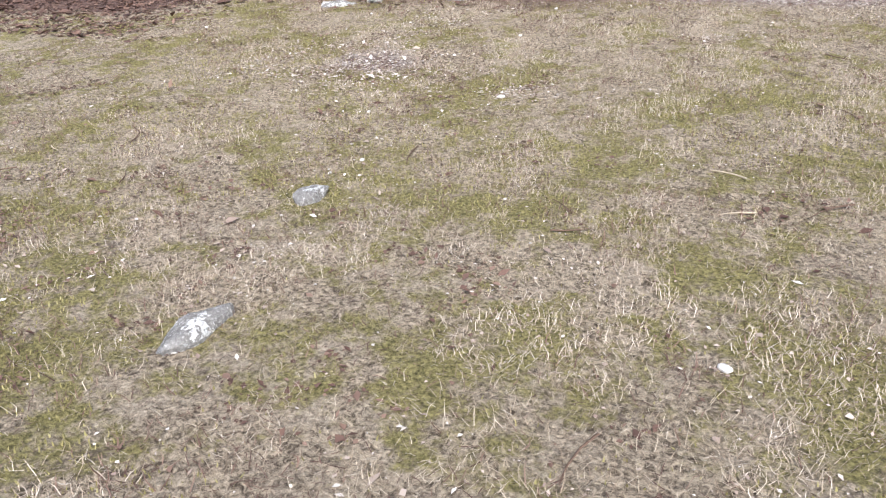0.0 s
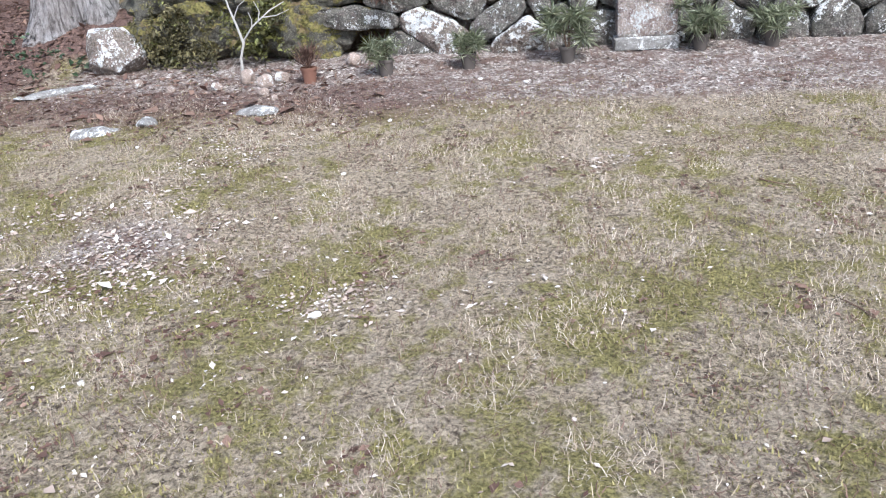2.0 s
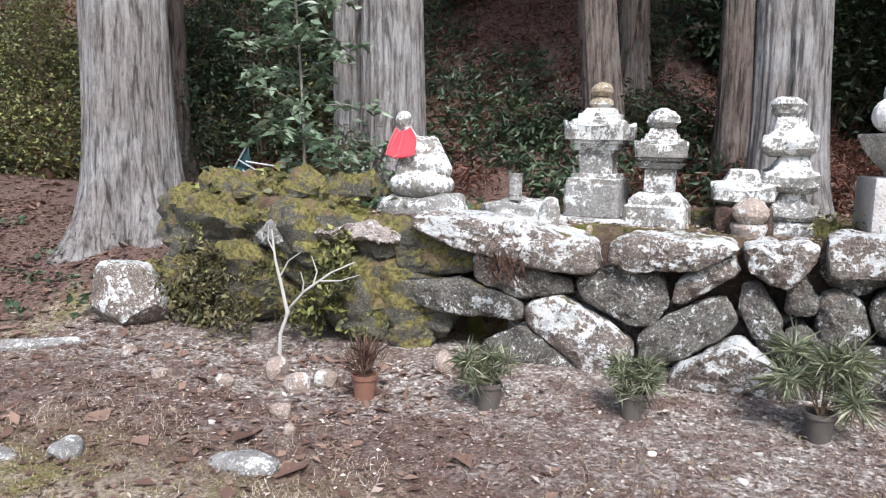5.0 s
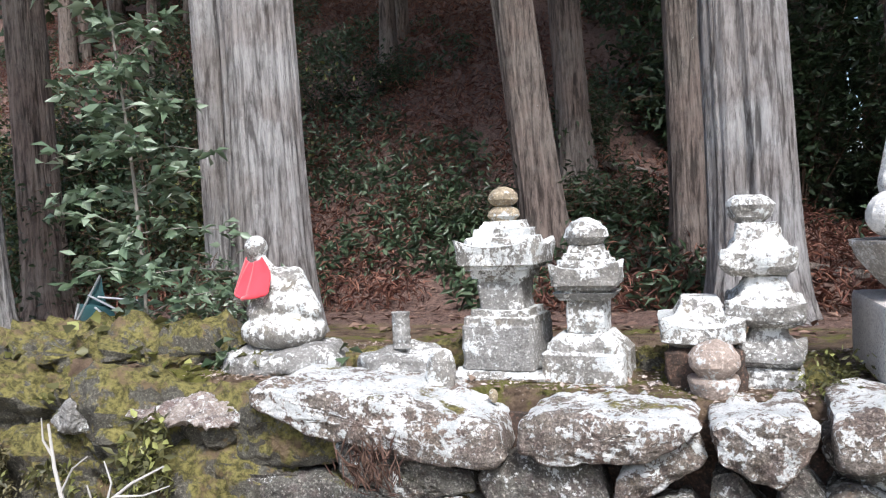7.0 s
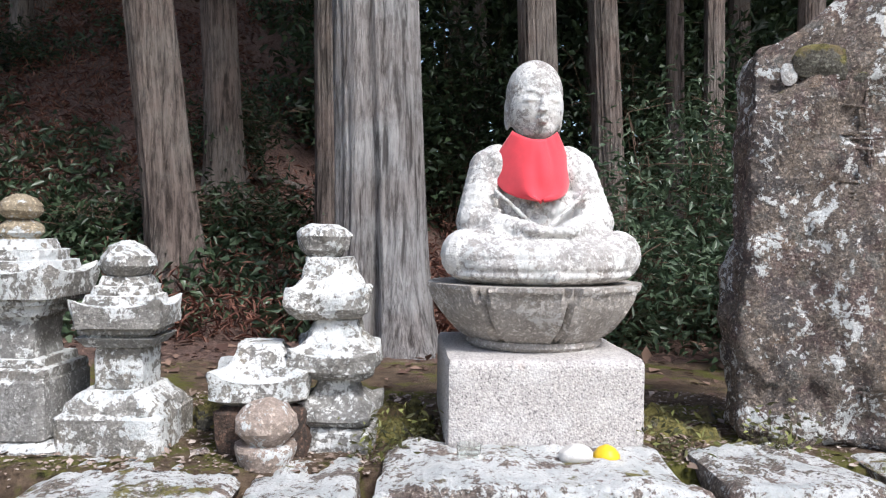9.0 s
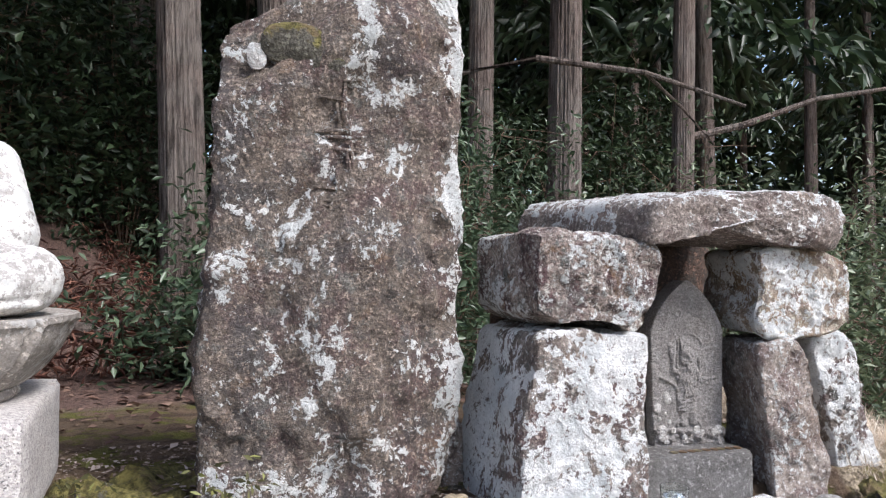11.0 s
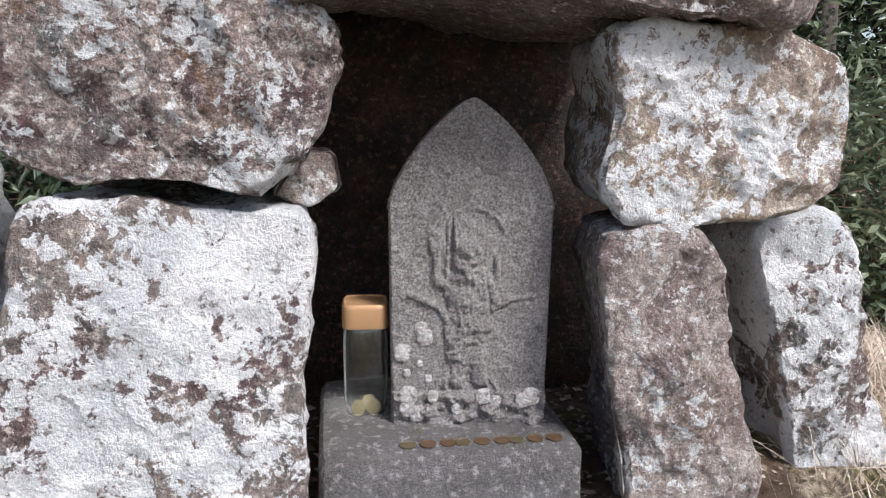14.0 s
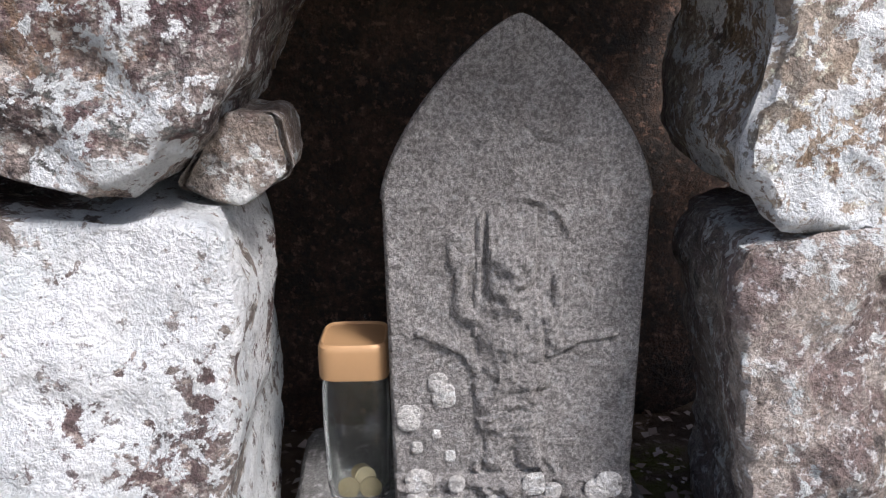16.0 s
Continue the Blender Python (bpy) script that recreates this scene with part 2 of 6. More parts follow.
def ground_material():
    """Thin lawn with moss, gravel along the wall, red cedar litter under the trees, by zones stored on the mesh."""
    n = Nodes("ground", 0.95)
    a, b, c = n.noise(1.3, 6, 0.62), n.noise(7, 8, 0.7), n.noise(70, 6, 0.72)
    thatch = n.noise(48, 9, 0.78, distort=0.6)
    straw = n.mix(n.ramp(thatch, 0.36, 0.64), (0.06, 0.042, 0.028), (0.58, 0.48, 0.35))
    straw = n.mix(n.ramp(n.noise(3.4, 6, 0.7), 0.48, 0.62, 0, 0.6), straw, n.mix(n.ramp(c, 0.34, 0.66), (0.2, 0.15, 0.11), (0.7, 0.6, 0.46)))
    green = n.mix(n.ramp(c, 0.32, 0.68), (0.08, 0.07, 0.025), (0.37, 0.325, 0.13))
    lawn = n.mix(n.ramp(n.math("ADD", n.math("MULTIPLY", a, 0.5), n.math("MULTIPLY", b, 0.5)), 0.47, 0.56), straw, green)
    lawn = n.mix(n.ramp(n.noise(4.5, 9, 0.75), 0.6, 0.66, 0, 0.75), lawn, n.mix(c, (0.05, 0.035, 0.028), (0.2, 0.15, 0.12)))
    litter = n.mix(n.ramp(n.noise(36, 9, 0.78, distort=0.5), 0.35, 0.66), (0.06, 0.038, 0.03), (0.27, 0.17, 0.14))
    peb = n.cells(58, out="Color")
    g = n.t.nodes.new("ShaderNodeSeparateColor")
    n.link(peb, g.inputs[0])
    gravel = n.ramp_colors(g.outputs[0], ((0.0, (0.14, 0.11, 0.095)), (0.45, (0.31, 0.26, 0.225)), (0.8, (0.48, 0.42, 0.38)), (1.0, (0.76, 0.72, 0.67))))
    gravel = n.mix(n.ramp(b, 0.44, 0.62, 0, 0.85), gravel, litter)
    soil = n.mix(n.ramp(b, 0.35, 0.65), (0.08, 0.052, 0.036), (0.2, 0.14, 0.09))
    soil = n.mix(n.ramp(n.noise(4.2, 7, 0.65), 0.5, 0.6), soil, n.mix(c, (0.05, 0.06, 0.012), (0.22, 0.2, 0.05)))
    col = n.mix(n.ramp(n.math("ADD", n.attr("gravel"), n.math("MULTIPLY", b, 0.5)), 0.6, 0.9), lawn, gravel)
    col = n.mix(n.ramp(n.math("ADD", n.attr("litter"), n.math("MULTIPLY", b, 0.5)), 0.6, 0.95), col, litter)
    col = n.mix(n.ramp(n.math("ADD", n.attr("soil"), n.math("MULTIPLY", b, 0.4)), 0.6, 0.8), col, soil)
    n.bump(n.math("ADD", n.math("ADD", thatch, c), n.math("MULTIPLY", n.cells(58), 0.5)), 0.9, 0.022)
    return n.done(col)


def leaf_material(name, lo, mid, hi, rough=0.5, thin=0.25):
    n = Nodes(name, rough)
    r = n.pos.outputs["Random Per Island"]
    col = n.ramp_colors(r, ((0.0, lo), (0.55, mid), (1.0, hi)))
    n.bsdf.inputs["Specular IOR Level"].default_value = 0.45
    col = n.mix(n.ramp(n.noise(1.7, 4), 0.35, 0.65, 0, 0.35), col, lo)
    if thin:
        tr = n.t.nodes.new("ShaderNodeBsdfTranslucent")
        n.put(tr.inputs[0], col)
        mx = n.t.nodes.new("ShaderNodeMixShader")
        mx.inputs[0].default_value = thin
        n.link(n.bsdf.outputs[0], mx.inputs[1])
        n.link(tr.outputs[0], mx.inputs[2])
        n.link(mx.outputs[0], n.t.nodes["Material Output"].inputs[0])
    return n.done(col)


def bark_material(name, lo, hi, patch):
    """Cedar bark: long flat fibrous strips with narrow dark fissures between them."""
    n = Nodes(name, 0.92)
    strips = n.noise(19, 7, 0.62, vec=n.scaled((1.0, 1.0, 0.11)), distort=0.7)
    fibre = n.noise(75, 7, 0.68, vec=n.scaled((1.0, 1.0, 0.1)), distort=0.4)
    flake = n.noise(24, 6, 0.7, vec=n.scaled((1.0, 1.0, 0.35)))
    ridge = n.math("ADD", n.math("MULTIPLY", strips, 0.62), n.math("MULTIPLY", fibre, 0.38))
    broad = n.noise(2.2, 6, 0.6)
    tone = n.ramp(ridge, 0.36, 0.6)
    col = n.mix(tone, lo, hi)
    col = n.mix(n.ramp(broad, 0.42, 0.62, 0, 0.85), col, n.mix(tone, tuple(c * 0.5 for c in patch), tuple(min(1, c * 1.3) for c in patch)))
    col = n.mix(n.ramp(flake, 0.5, 0.64, 0, 0.45), col, tuple(c * 0.75 for c in lo))
    col = n.mix(n.ramp(strips, 0.36, 0.43, 0.5, 0), col, tuple(c * 0.4 for c in lo))
    col = n.mix(n.ramp(n.noise(11, 9, 0.75), 0.66, 0.7, 0, 0.7), col, (0.55, 0.57, 0.53))
    n.bump(n.math("ADD", ridge, n.math("MULTIPLY", flake, 0.2)), 1.0, 0.08)
    return n.done(col)


def plain_material(name, color, rough=0.6, metal=0.0, vary=0.15, scale=30.0):
    n = Nodes(name, rough)
    n.bsdf.inputs["Metallic"].default_value = metal
    col = n.mix(n.noise(scale, 5), tuple(c * (1 - vary) for c in color), tuple(min(1, c * (1 + vary)) for c in color))
    return n.done(col)


def cloth_material(name, color):
    n = Nodes(name, 0.8)
    n.bsdf.inputs["Sheen Weight"].default_value = 0.3
    w = n.noise(420, 2)
    n.bump(w, 0.25, 0.002)
    return n.done(n.mix(n.ramp(n.noise(9, 5), 0.3, 0.7), tuple(c * 0.8 for c in color), color))


def glass_material(name, tint=(0.92, 0.95, 0.94), rough=0.03):
    n = Nodes(name, rough)
    n.bsdf.inputs["Transmission Weight"].default_value = 1.0
    n.bsdf.inputs["IOR"].default_value = 1.45
    n.put(n.bsdf.inputs["Roughness"], n.ramp(n.noise(60, 5), 0.4, 0.7, rough, rough + 0.12))
    return n.done(tint)


M_GRANITE = granite_material()
M_GROUND = ground_material()
M_BARK = bark_material("cedar_bark", (0.1, 0.085, 0.078), (0.36, 0.33, 0.315), (0.36, 0.35, 0.345))
M_BARK_BROWN = bark_material("brown_bark", (0.06, 0.045, 0.038), (0.23, 0.18, 0.155), (0.19, 0.165, 0.145))
M_STRAW = leaf_material("straw_blades", (0.17, 0.12, 0.08), (0.47, 0.385, 0.27), (0.8, 0.71, 0.56), 0.7, 0.2)
M_PALESTRAW = leaf_material("pale_straw", (0.34, 0.26, 0.19), (0.64, 0.54, 0.42), (0.92, 0.84, 0.72), 0.7, 0.2)
M_MOSSBLADE = leaf_material("moss_blades", (0.17, 0.15, 0.05), (0.33, 0.29, 0.11), (0.46, 0.41, 0.19), 0.8, 0.2)
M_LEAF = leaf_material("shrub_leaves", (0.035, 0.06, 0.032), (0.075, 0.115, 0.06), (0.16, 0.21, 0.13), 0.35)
# M_LEAF made lighter: sunlight on the bushes beyond the bank goes into the colour
M_LEAF_SUNLIT = leaf_material("sunlit_shrub_leaves", (0.06, 0.085, 0.045), (0.14, 0.185, 0.1), (0.3, 0.35, 0.22), 0.35)
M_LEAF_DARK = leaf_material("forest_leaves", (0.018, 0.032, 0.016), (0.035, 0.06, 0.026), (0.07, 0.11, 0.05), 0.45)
# greyer green than M_LEAF and brighter: light on the leaves is painted in
M_SAPLING = leaf_material("sapling_leaves", (0.07, 0.11, 0.06), (0.17, 0.235, 0.15), (0.36, 0.43, 0.32), 0.32)
M_FERN = leaf_material("fern_leaves", (0.05, 0.05, 0.02), (0.125, 0.12, 0.045), (0.36, 0.38, 0.12), 0.5)
M_DEADFERN = leaf_material("dead_fern", (0.085, 0.045, 0.034), (0.17, 0.1, 0.075), (0.32, 0.21, 0.155), 0.8, 0.15)
M_BROWNFERN = leaf_material("brownish_fern", (0.05, 0.045, 0.022), (0.13, 0.11, 0.05), (0.3, 0.27, 0.13), 0.6)
M_REDFERN = leaf_material("red_dead_fern", (0.07, 0.03, 0.024), (0.2, 0.085, 0.06), (0.38, 0.19, 0.13), 0.8, 0.15)
M_PINE = leaf_material("pine_leaves", (0.14, 0.165, 0.09), (0.29, 0.32, 0.19), (0.58, 0.6, 0.44), 0.5)
M_LITTER = leaf_material("litter_chips", (0.26, 0.19, 0.15), (0.55, 0.46, 0.38), (0.86, 0.83, 0.78), 0.8, 0.0)
M_GRAVEL = leaf_material("gravel_bits", (0.17, 0.12, 0.09), (0.31, 0.235, 0.19), (0.6, 0.52, 0.46), 0.85, 0.0)
M_TWIG = plain_material("pale_twig", (0.42, 0.4, 0.37), 0.9)
M_STEM = plain_material("grey_stem", (0.24, 0.22, 0.19), 0.9)
M_BROWNTWIG = plain_material("brown_twig", (0.13, 0.085, 0.06), 0.9)
M_POT = plain_material("plant_pot", (0.1, 0.085, 0.075), 0.8)
M_TERRACOTTA = plain_material("terracotta", (0.2, 0.1, 0.07), 0.85)
M_RED = cloth_material("red_cloth", (0.72, 0.055, 0.075))
M_WHITESTONE = stone_material("white_pebble", (0.72, 0.7, 0.66), (0.6, 0.57, 0.53), lichen=0.0, blotch=0.06, grain=0.12, fleck=0.2, relief=0.3)
M_YUZU = plain_material("yuzu_peel", (0.72, 0.47, 0.02), 0.45, scale=90)
M_GLASS = glass_material("glass")
M_LID = plain_material("copper_plastic", (0.42, 0.25, 0.125), 0.45, 0.2, 0.12)
M_COIN = plain_material("coin_brass", (0.24, 0.2, 0.12), 0.45, 0.8, 0.3, 200)
M_COIN_DARK = plain_material("coin_bronze", (0.2, 0.13, 0.08), 0.5, 0.7, 0.3, 200)
M_TEAL = cloth_material("teal_canvas", (0.01, 0.055, 0.06))
M_STEEL = plain_material("grey_tube", (0.4, 0.41, 0.42), 0.4, 0.6)
M_WATER = glass_material("water", (0.95, 0.97, 0.96), 0.0)

# ---- geometry helpers ----


def link_mesh(name, me, material, parent=None, label="", smooth=True):
    if material and not me.materials:
        me.materials.append(material)
    if smooth:
        me.shade_smooth()
    ob = new(name, me)
    if parent is not None:
        ob.parent = parent
    if label:
        ob["label"] = label
    return ob


def part(name, bm, material, parent=None, label="", smooth=True, crisp=38):
    """Links a bmesh as one mesh object, under a thing or a part if one is given."""
    me = bpy.data.meshes.new(name)
    bmesh.ops.recalc_face_normals(bm, faces=bm.faces)
    bm.to_mesh(me)
    bm.free()
    ob = link_mesh(name, me, material, parent, label, smooth)
    if smooth and crisp:
        me.set_sharp_from_angle(angle=radians(crisp))
    return ob


def sheet(name, verts, faces, material, parent=None, label="", smooth=False):
    """Links arrays of vertices and of equal-sized faces as one mesh object."""
    me = bpy.data.meshes.new(name)
    verts, faces = np.asarray(verts, dtype=np.float32), np.asarray(faces, dtype=np.int32)
    k = faces.shape[1]
    me.vertices.add(len(verts))
    me.vertices.foreach_set("co", verts.ravel())
    me.loops.add(faces.size)
    me.loops.foreach_set("vertex_index", faces.ravel())
    me.polygons.add(len(faces))
    me.polygons.foreach_set("loop_start", np.arange(0, faces.size, k, dtype=np.int32))
    me.update(calc_edges=True)
    return link_mesh(name, me, material, parent, label, smooth)


def thing(name, label, category, group="", kind="", at=(0, 0, 0), turn=0.0):
    ob = new(name)
    ob.empty_display_size = 0.1
    ob.matrix_world = pose(*at, 0, 0, turn)
    return tagged(ob, label, category, group, kind)


def rough3(v, scale, seed, octaves=4):
    return noise.fractal(Vector(v) * scale + Vector((seed * 7.31, seed * 3.17, seed * 1.73)), 0.9, 2.1, octaves)


def rock_bm(w, d, h, seed=0, power=4.0, rough=0.05, cuts=11, facets=5, shape=None, grain=2.2, kmin=0.74):
    """A rock in a box of w x d x h that stands on z = 0: rounded block, broken facets, uneven skin. shape: bends each point."""
    rng = random.Random(seed)
    bm = bmesh.new()
    bmesh.ops.create_cube(bm, size=2)
    bmesh.ops.subdivide_edges(bm, edges=bm.edges, cuts=cuts, use_grid_fill=True)
    planes = []
    for _ in range(facets):
        n = Vector((rng.uniform(-1, 1), rng.uniform(-1, 1), rng.uniform(-1, 1))).normalized()
        planes.append((n, rng.uniform(kmin, 1.03)))
    size = max(w, d, h)
    for v in bm.verts:
        c = v.co
        r = (abs(c.x) ** power + abs(c.y) ** power + abs(c.z) ** power) ** (1 / power)
        p = c / r
        for n, k in planes:
            over = p.dot(n) - k
            if over > 0:
                p = p - n * over * 0.96
        q = Vector((p.x * w / 2, p.y * d / 2, p.z * h / 2))
        out = Vector((p.x / w, p.y / d, p.z / h)).normalized()
        q += out * rough3(q / size, grain, seed) * rough * size
        q += out * (abs(rough3(q / size, grain * 3.1, seed + 5, 5)) - 0.3) * rough * size * 0.55
        q.z += h / 2
        if shape:
            q = Vector(shape(q))
        v.co = q
    return bm


def hewn_bm(outline, depth, seed=0, bulge=0.02, rough=0.016, back=0.92, shift=(0, 0), n=110, rings=22, round_=0.22, tilt=(0, 0)):
    """A broken block: an outline of a few corners in x and z, its uneven front at y = 0, its body behind, chipped edges. shift, back: place and size of the rear face."""
    pts = [Vector(p) for p in outline]
    for _ in range(2):
        pts = [q for a, b in zip(pts, pts[1:] + pts[:1]) for q in (a.lerp(b, round_), a.lerp(b, 1 - round_))]
    seg = [(b - a).length for a, b in zip(pts, pts[1:] + pts[:1])]
    total, ring = sum(seg), []
    k, acc = 0, 0.0
    for i in range(n):
        d = total * i / n
        while d > acc + seg[k]:
            acc += seg[k]
            k += 1
        ring.append(pts[k].lerp(pts[(k + 1) % len(pts)], (d - acc) / max(seg[k], 1e-9)))
    c = sum(ring, Vector((0, 0))) / n
    levels = [(1 + (back - 1) * f, depth * f) for f in (1.0, 0.82, 0.64, 0.48, 0.34, 0.22, 0.13, 0.06)]
    levels += [(1.0, 0.02), (0.99, 0.005), (0.965, -0.2 * bulge)]
    levels += [(f, -bulge * (0.3 + 0.7 * (1 - f * f))) for f in np.linspace(0.93, 0.04, rings)]
    bm = bmesh.new()
    rows = []
    for f, y in levels:
        g = max(0.0, y) / depth
        o = Vector(shift) * g
        rows.append([bm.verts.new((c.x + (p.x - c.x) * f + o.x, y + ((p - c).x * tilt[0] + (p - c).y * tilt[1]) * f * (1 - g), c.y + (p.y - c.y) * f + o.y)) for p in ring])
    for a, b in zip(rows, rows[1:]):
        for i in range(n):
            bm.faces.new((a[i], a[(i + 1) % n], b[(i + 1) % n], b[i]))
    for row in (rows[0], rows[-1]):
        mid = bm.verts.new(sum((v.co for v in row), Vector()) / n)
        for i in range(n):
            bm.faces.new((row[i], row[(i + 1) % n], mid))
    bmesh.ops.recalc_face_normals(bm, faces=bm.faces)
    bm.normal_update()
    moved = []
    for v in bm.verts:
        q = v.co
        d = rough3(q, 5.0, seed, 3) * rough * 1.1 + (0.25 - abs(rough3(q, 12.0, seed + 3, 4))) * rough * 1.0 + (0.25 - abs(rough3(q, 55.0, seed + 6, 3))) * rough * 0.22
        moved.append(q + v.normal * d)
    for v, q in zip(bm.verts, moved):
        v.co = q
    return bm


def hewn(name, outline, y, depth, material, parent=None, label="", **kw):
    """A hewn block whose outline is given in world x and z and whose front stands at y."""
    x0 = sum(p[0] for p in outline) / len(outline)
    z0 = min(p[1] for p in outline)
    ob = part(name, hewn_bm([(x - x0, z - z0) for x, z in outline], depth, **kw), material, parent, label)
    ob.location = (x0, y, z0)
    return ob


def rock(name, at, size, material, seed=0, turn=0.0, lean=(0, 0), parent=None, label="", **kw):
    ob = part(name, rock_bm(*size, seed=seed, **kw), material, parent, label)
    ob.matrix_local = pose(*at, lean[0], lean[1], turn)
    return ob


def ring_bm(rings, segs=40, square=8.0, wobble=0.004, seed=0, cap=True):
    """Stacked rings (z, half width, half depth, corner lift) of a rounded square outline; square 2 is round."""
    bm = bmesh.new()
    rows = []
    for z, hw, hd, lift in rings:
        row = []
        for i in range(segs):
            a = 2 * math.pi * (i + 0.5) / segs
            c, s = math.cos(a), math.sin(a)
            r = (abs(c) ** square + abs(s) ** square) ** (-1 / square)
            x, y = r * c * hw, r * s * hd
            k = max(0.0, min(abs(r * c), abs(r * s))) ** 3
            p = Vector((x, y, z + lift * k))
            f = rough3(p, 9.0, seed) * wobble * 2 + rough3(p, 30.0, seed + 3, 3) * wobble
            row.append(bm.verts.new(p + Vector((c, s, 0.3)) * f))
        rows.append(row)
    for a, b in zip(rows, rows[1:]):
        for i in range(segs):
            bm.faces.new((a[i], a[(i + 1) % segs], b[(i + 1) % segs], b[i]))
    if cap:
        for row, up in ((rows[0], -1), (rows[-1], 1)):
            mid = bm.verts.new(sum((v.co for v in row), Vector()) / segs)
            for i in range(segs):
                bm.faces.new((row[i], row[(i + 1) % segs], mid))
    return bm


def rounded(rings, edge=0.008, steps=3):
    """Fills in rings between the given ones so that flat flanks carry detail."""
    out = []
    for a, b in zip(rings, rings[1:]):
        for k in range(steps):
            f = k / steps
            out.append(tuple(a[i] * (1 - f) + b[i] * f for i in range(4)))
    return out + [rings[-1]]


def tube_bm(points, radius, sides=6, taper=1.0, bm=None):
    bm = bm or bmesh.new()
    pts = [Vector(p) for p in points]
    rows = []
    for i, p in enumerate(pts):
        d = (pts[min(i + 1, len(pts) - 1)] - pts[max(i - 1, 0)]).normalized()
        u = d.orthogonal().normalized()
        v = d.cross(u)
        r = radius * (1 + (taper - 1) * i / max(1, len(pts) - 1))
        rows.append([bm.verts.new(p + (u * math.cos(2 * math.pi * k / sides) + v * math.sin(2 * math.pi * k / sides)) * r) for k in range(sides)])
    for a, b in zip(rows, rows[1:]):
        for k in range(sides):
            bm.faces.new((a[k], a[(k + 1) % sides], b[(k + 1) % sides], b[k]))
    bm.faces.new(rows[0])
    bm.faces.new(list(reversed(rows[-1])))
    return bm


def leaves(pos, normal_up, length, width, rng, droop=0.3, along=None):
    """Arrays for one folded four-sided leaf at each place. normal_up: how flat the leaves lie, 0 to 1."""
    n = len(pos)
    d = rng.normal(size=(n, 3)) if along is None else np.asarray(along) + rng.normal(size=(n, 3)) * 0.35
    d[:, 2] = d[:, 2] * (1 - normal_up) - droop * 0.3
    d /= np.linalg.norm(d, axis=1, keepdims=True) + 1e-9
    side = np.cross(d, rng.normal(size=(n, 3)) * (1 - normal_up) + np.array((0, 0, 1.0)))
    side /= np.linalg.norm(side, axis=1, keepdims=True) + 1e-9
    up = np.cross(side, d)
    l = (length * rng.uniform(0.65, 1.3, n))[:, None]
    w = (width * rng.uniform(0.7, 1.25, n))[:, None]
    base = np.asarray(pos)
    tip = base + d * l - up * l * droop * 0.4
    mid = base + d * l * 0.45
    a = mid + side * w * 0.5 + up * w * 0.18
    b = mid - side * w * 0.5 + up * w * 0.18
    verts = np.stack([base, a, tip, b], 1).reshape(-1, 3)
    i = np.arange(n)[:, None] * 4
    faces = np.concatenate([i + np.array([[0, 1, 2]]), i + np.array([[0, 2, 3]])], 0)
    return verts, faces


# ---- lie of the land ----

LAWN_Y = (-60.0, -8.0, -5.0, -2.0, 0.0, 1.0, 2.0, 3.0, 3.6, 4.2)
LAWN_Z = (-0.6, -0.15, -0.1, -0.04, 0.02, 0.085, 0.14, 0.21, 0.28, 0.34)


def smooth(x, a, b):
    t = np.clip((np.asarray(x, dtype=float) - a) / (b - a), 0, 1)
    return t * t * (3 - 2 * t)


def ground_z(x, y):
    """Height of the ground: lawn, terrace behind the wall, hillside."""
    x, y = np.asarray(x, dtype=float), np.asarray(y, dtype=float)
    lawn = np.interp(y, LAWN_Y, LAWN_Z)
    slope = 0.62 * (1 - smooth(x, -0.5, 4.2)) + 0.03
    start = 7.0 + 0.8 * smooth(x, 0, 4)
    top = 1.0 + np.clip(y - start, 0, 60) * slope - 0.05 * smooth(y, 4.6, 6.5)
    top = top + 0.1 * np.exp(-((x + 1.25) / 0.6) ** 2 - ((y - 4.2) / 0.5) ** 2)
    top = top + 0.1 * smooth(x, 5.0, 5.5) * smooth(y, 3.6, 4.4) - 0.4 * np.clip(x - 5.6, 0, 1.6)
    drain = 0.22 * smooth(x, -0.06, 0.02) * (1 - smooth(x, 0.4, 0.48))
    edge = smooth(y - drain, 3.72, 3.82)
    left = smooth(-x, 1.75, 2.15)
    soft_left = smooth(y, 3.3, 6.2) * 0.75 + smooth(y, 3.2, 4.4) * 0.25
    right = smooth(x, 5.15, 5.5)
    soft_right = smooth(y, 2.4, 4.0)
    mix = edge * (1 - left) * (1 - right) + soft_left * left + soft_right * right
    z = lawn * (1 - mix) + top * mix
    z = z + 0.012 * np.sin(x * 3.1 + 1.3 * np.sin(y * 2.1)) * np.sin(y * 2.7) + 0.006 * np.sin(x * 9 + y * 4) * np.sin(y * 8.3 - x * 3)
    return z


def gz(x, y):
    return float(ground_z(x, y))


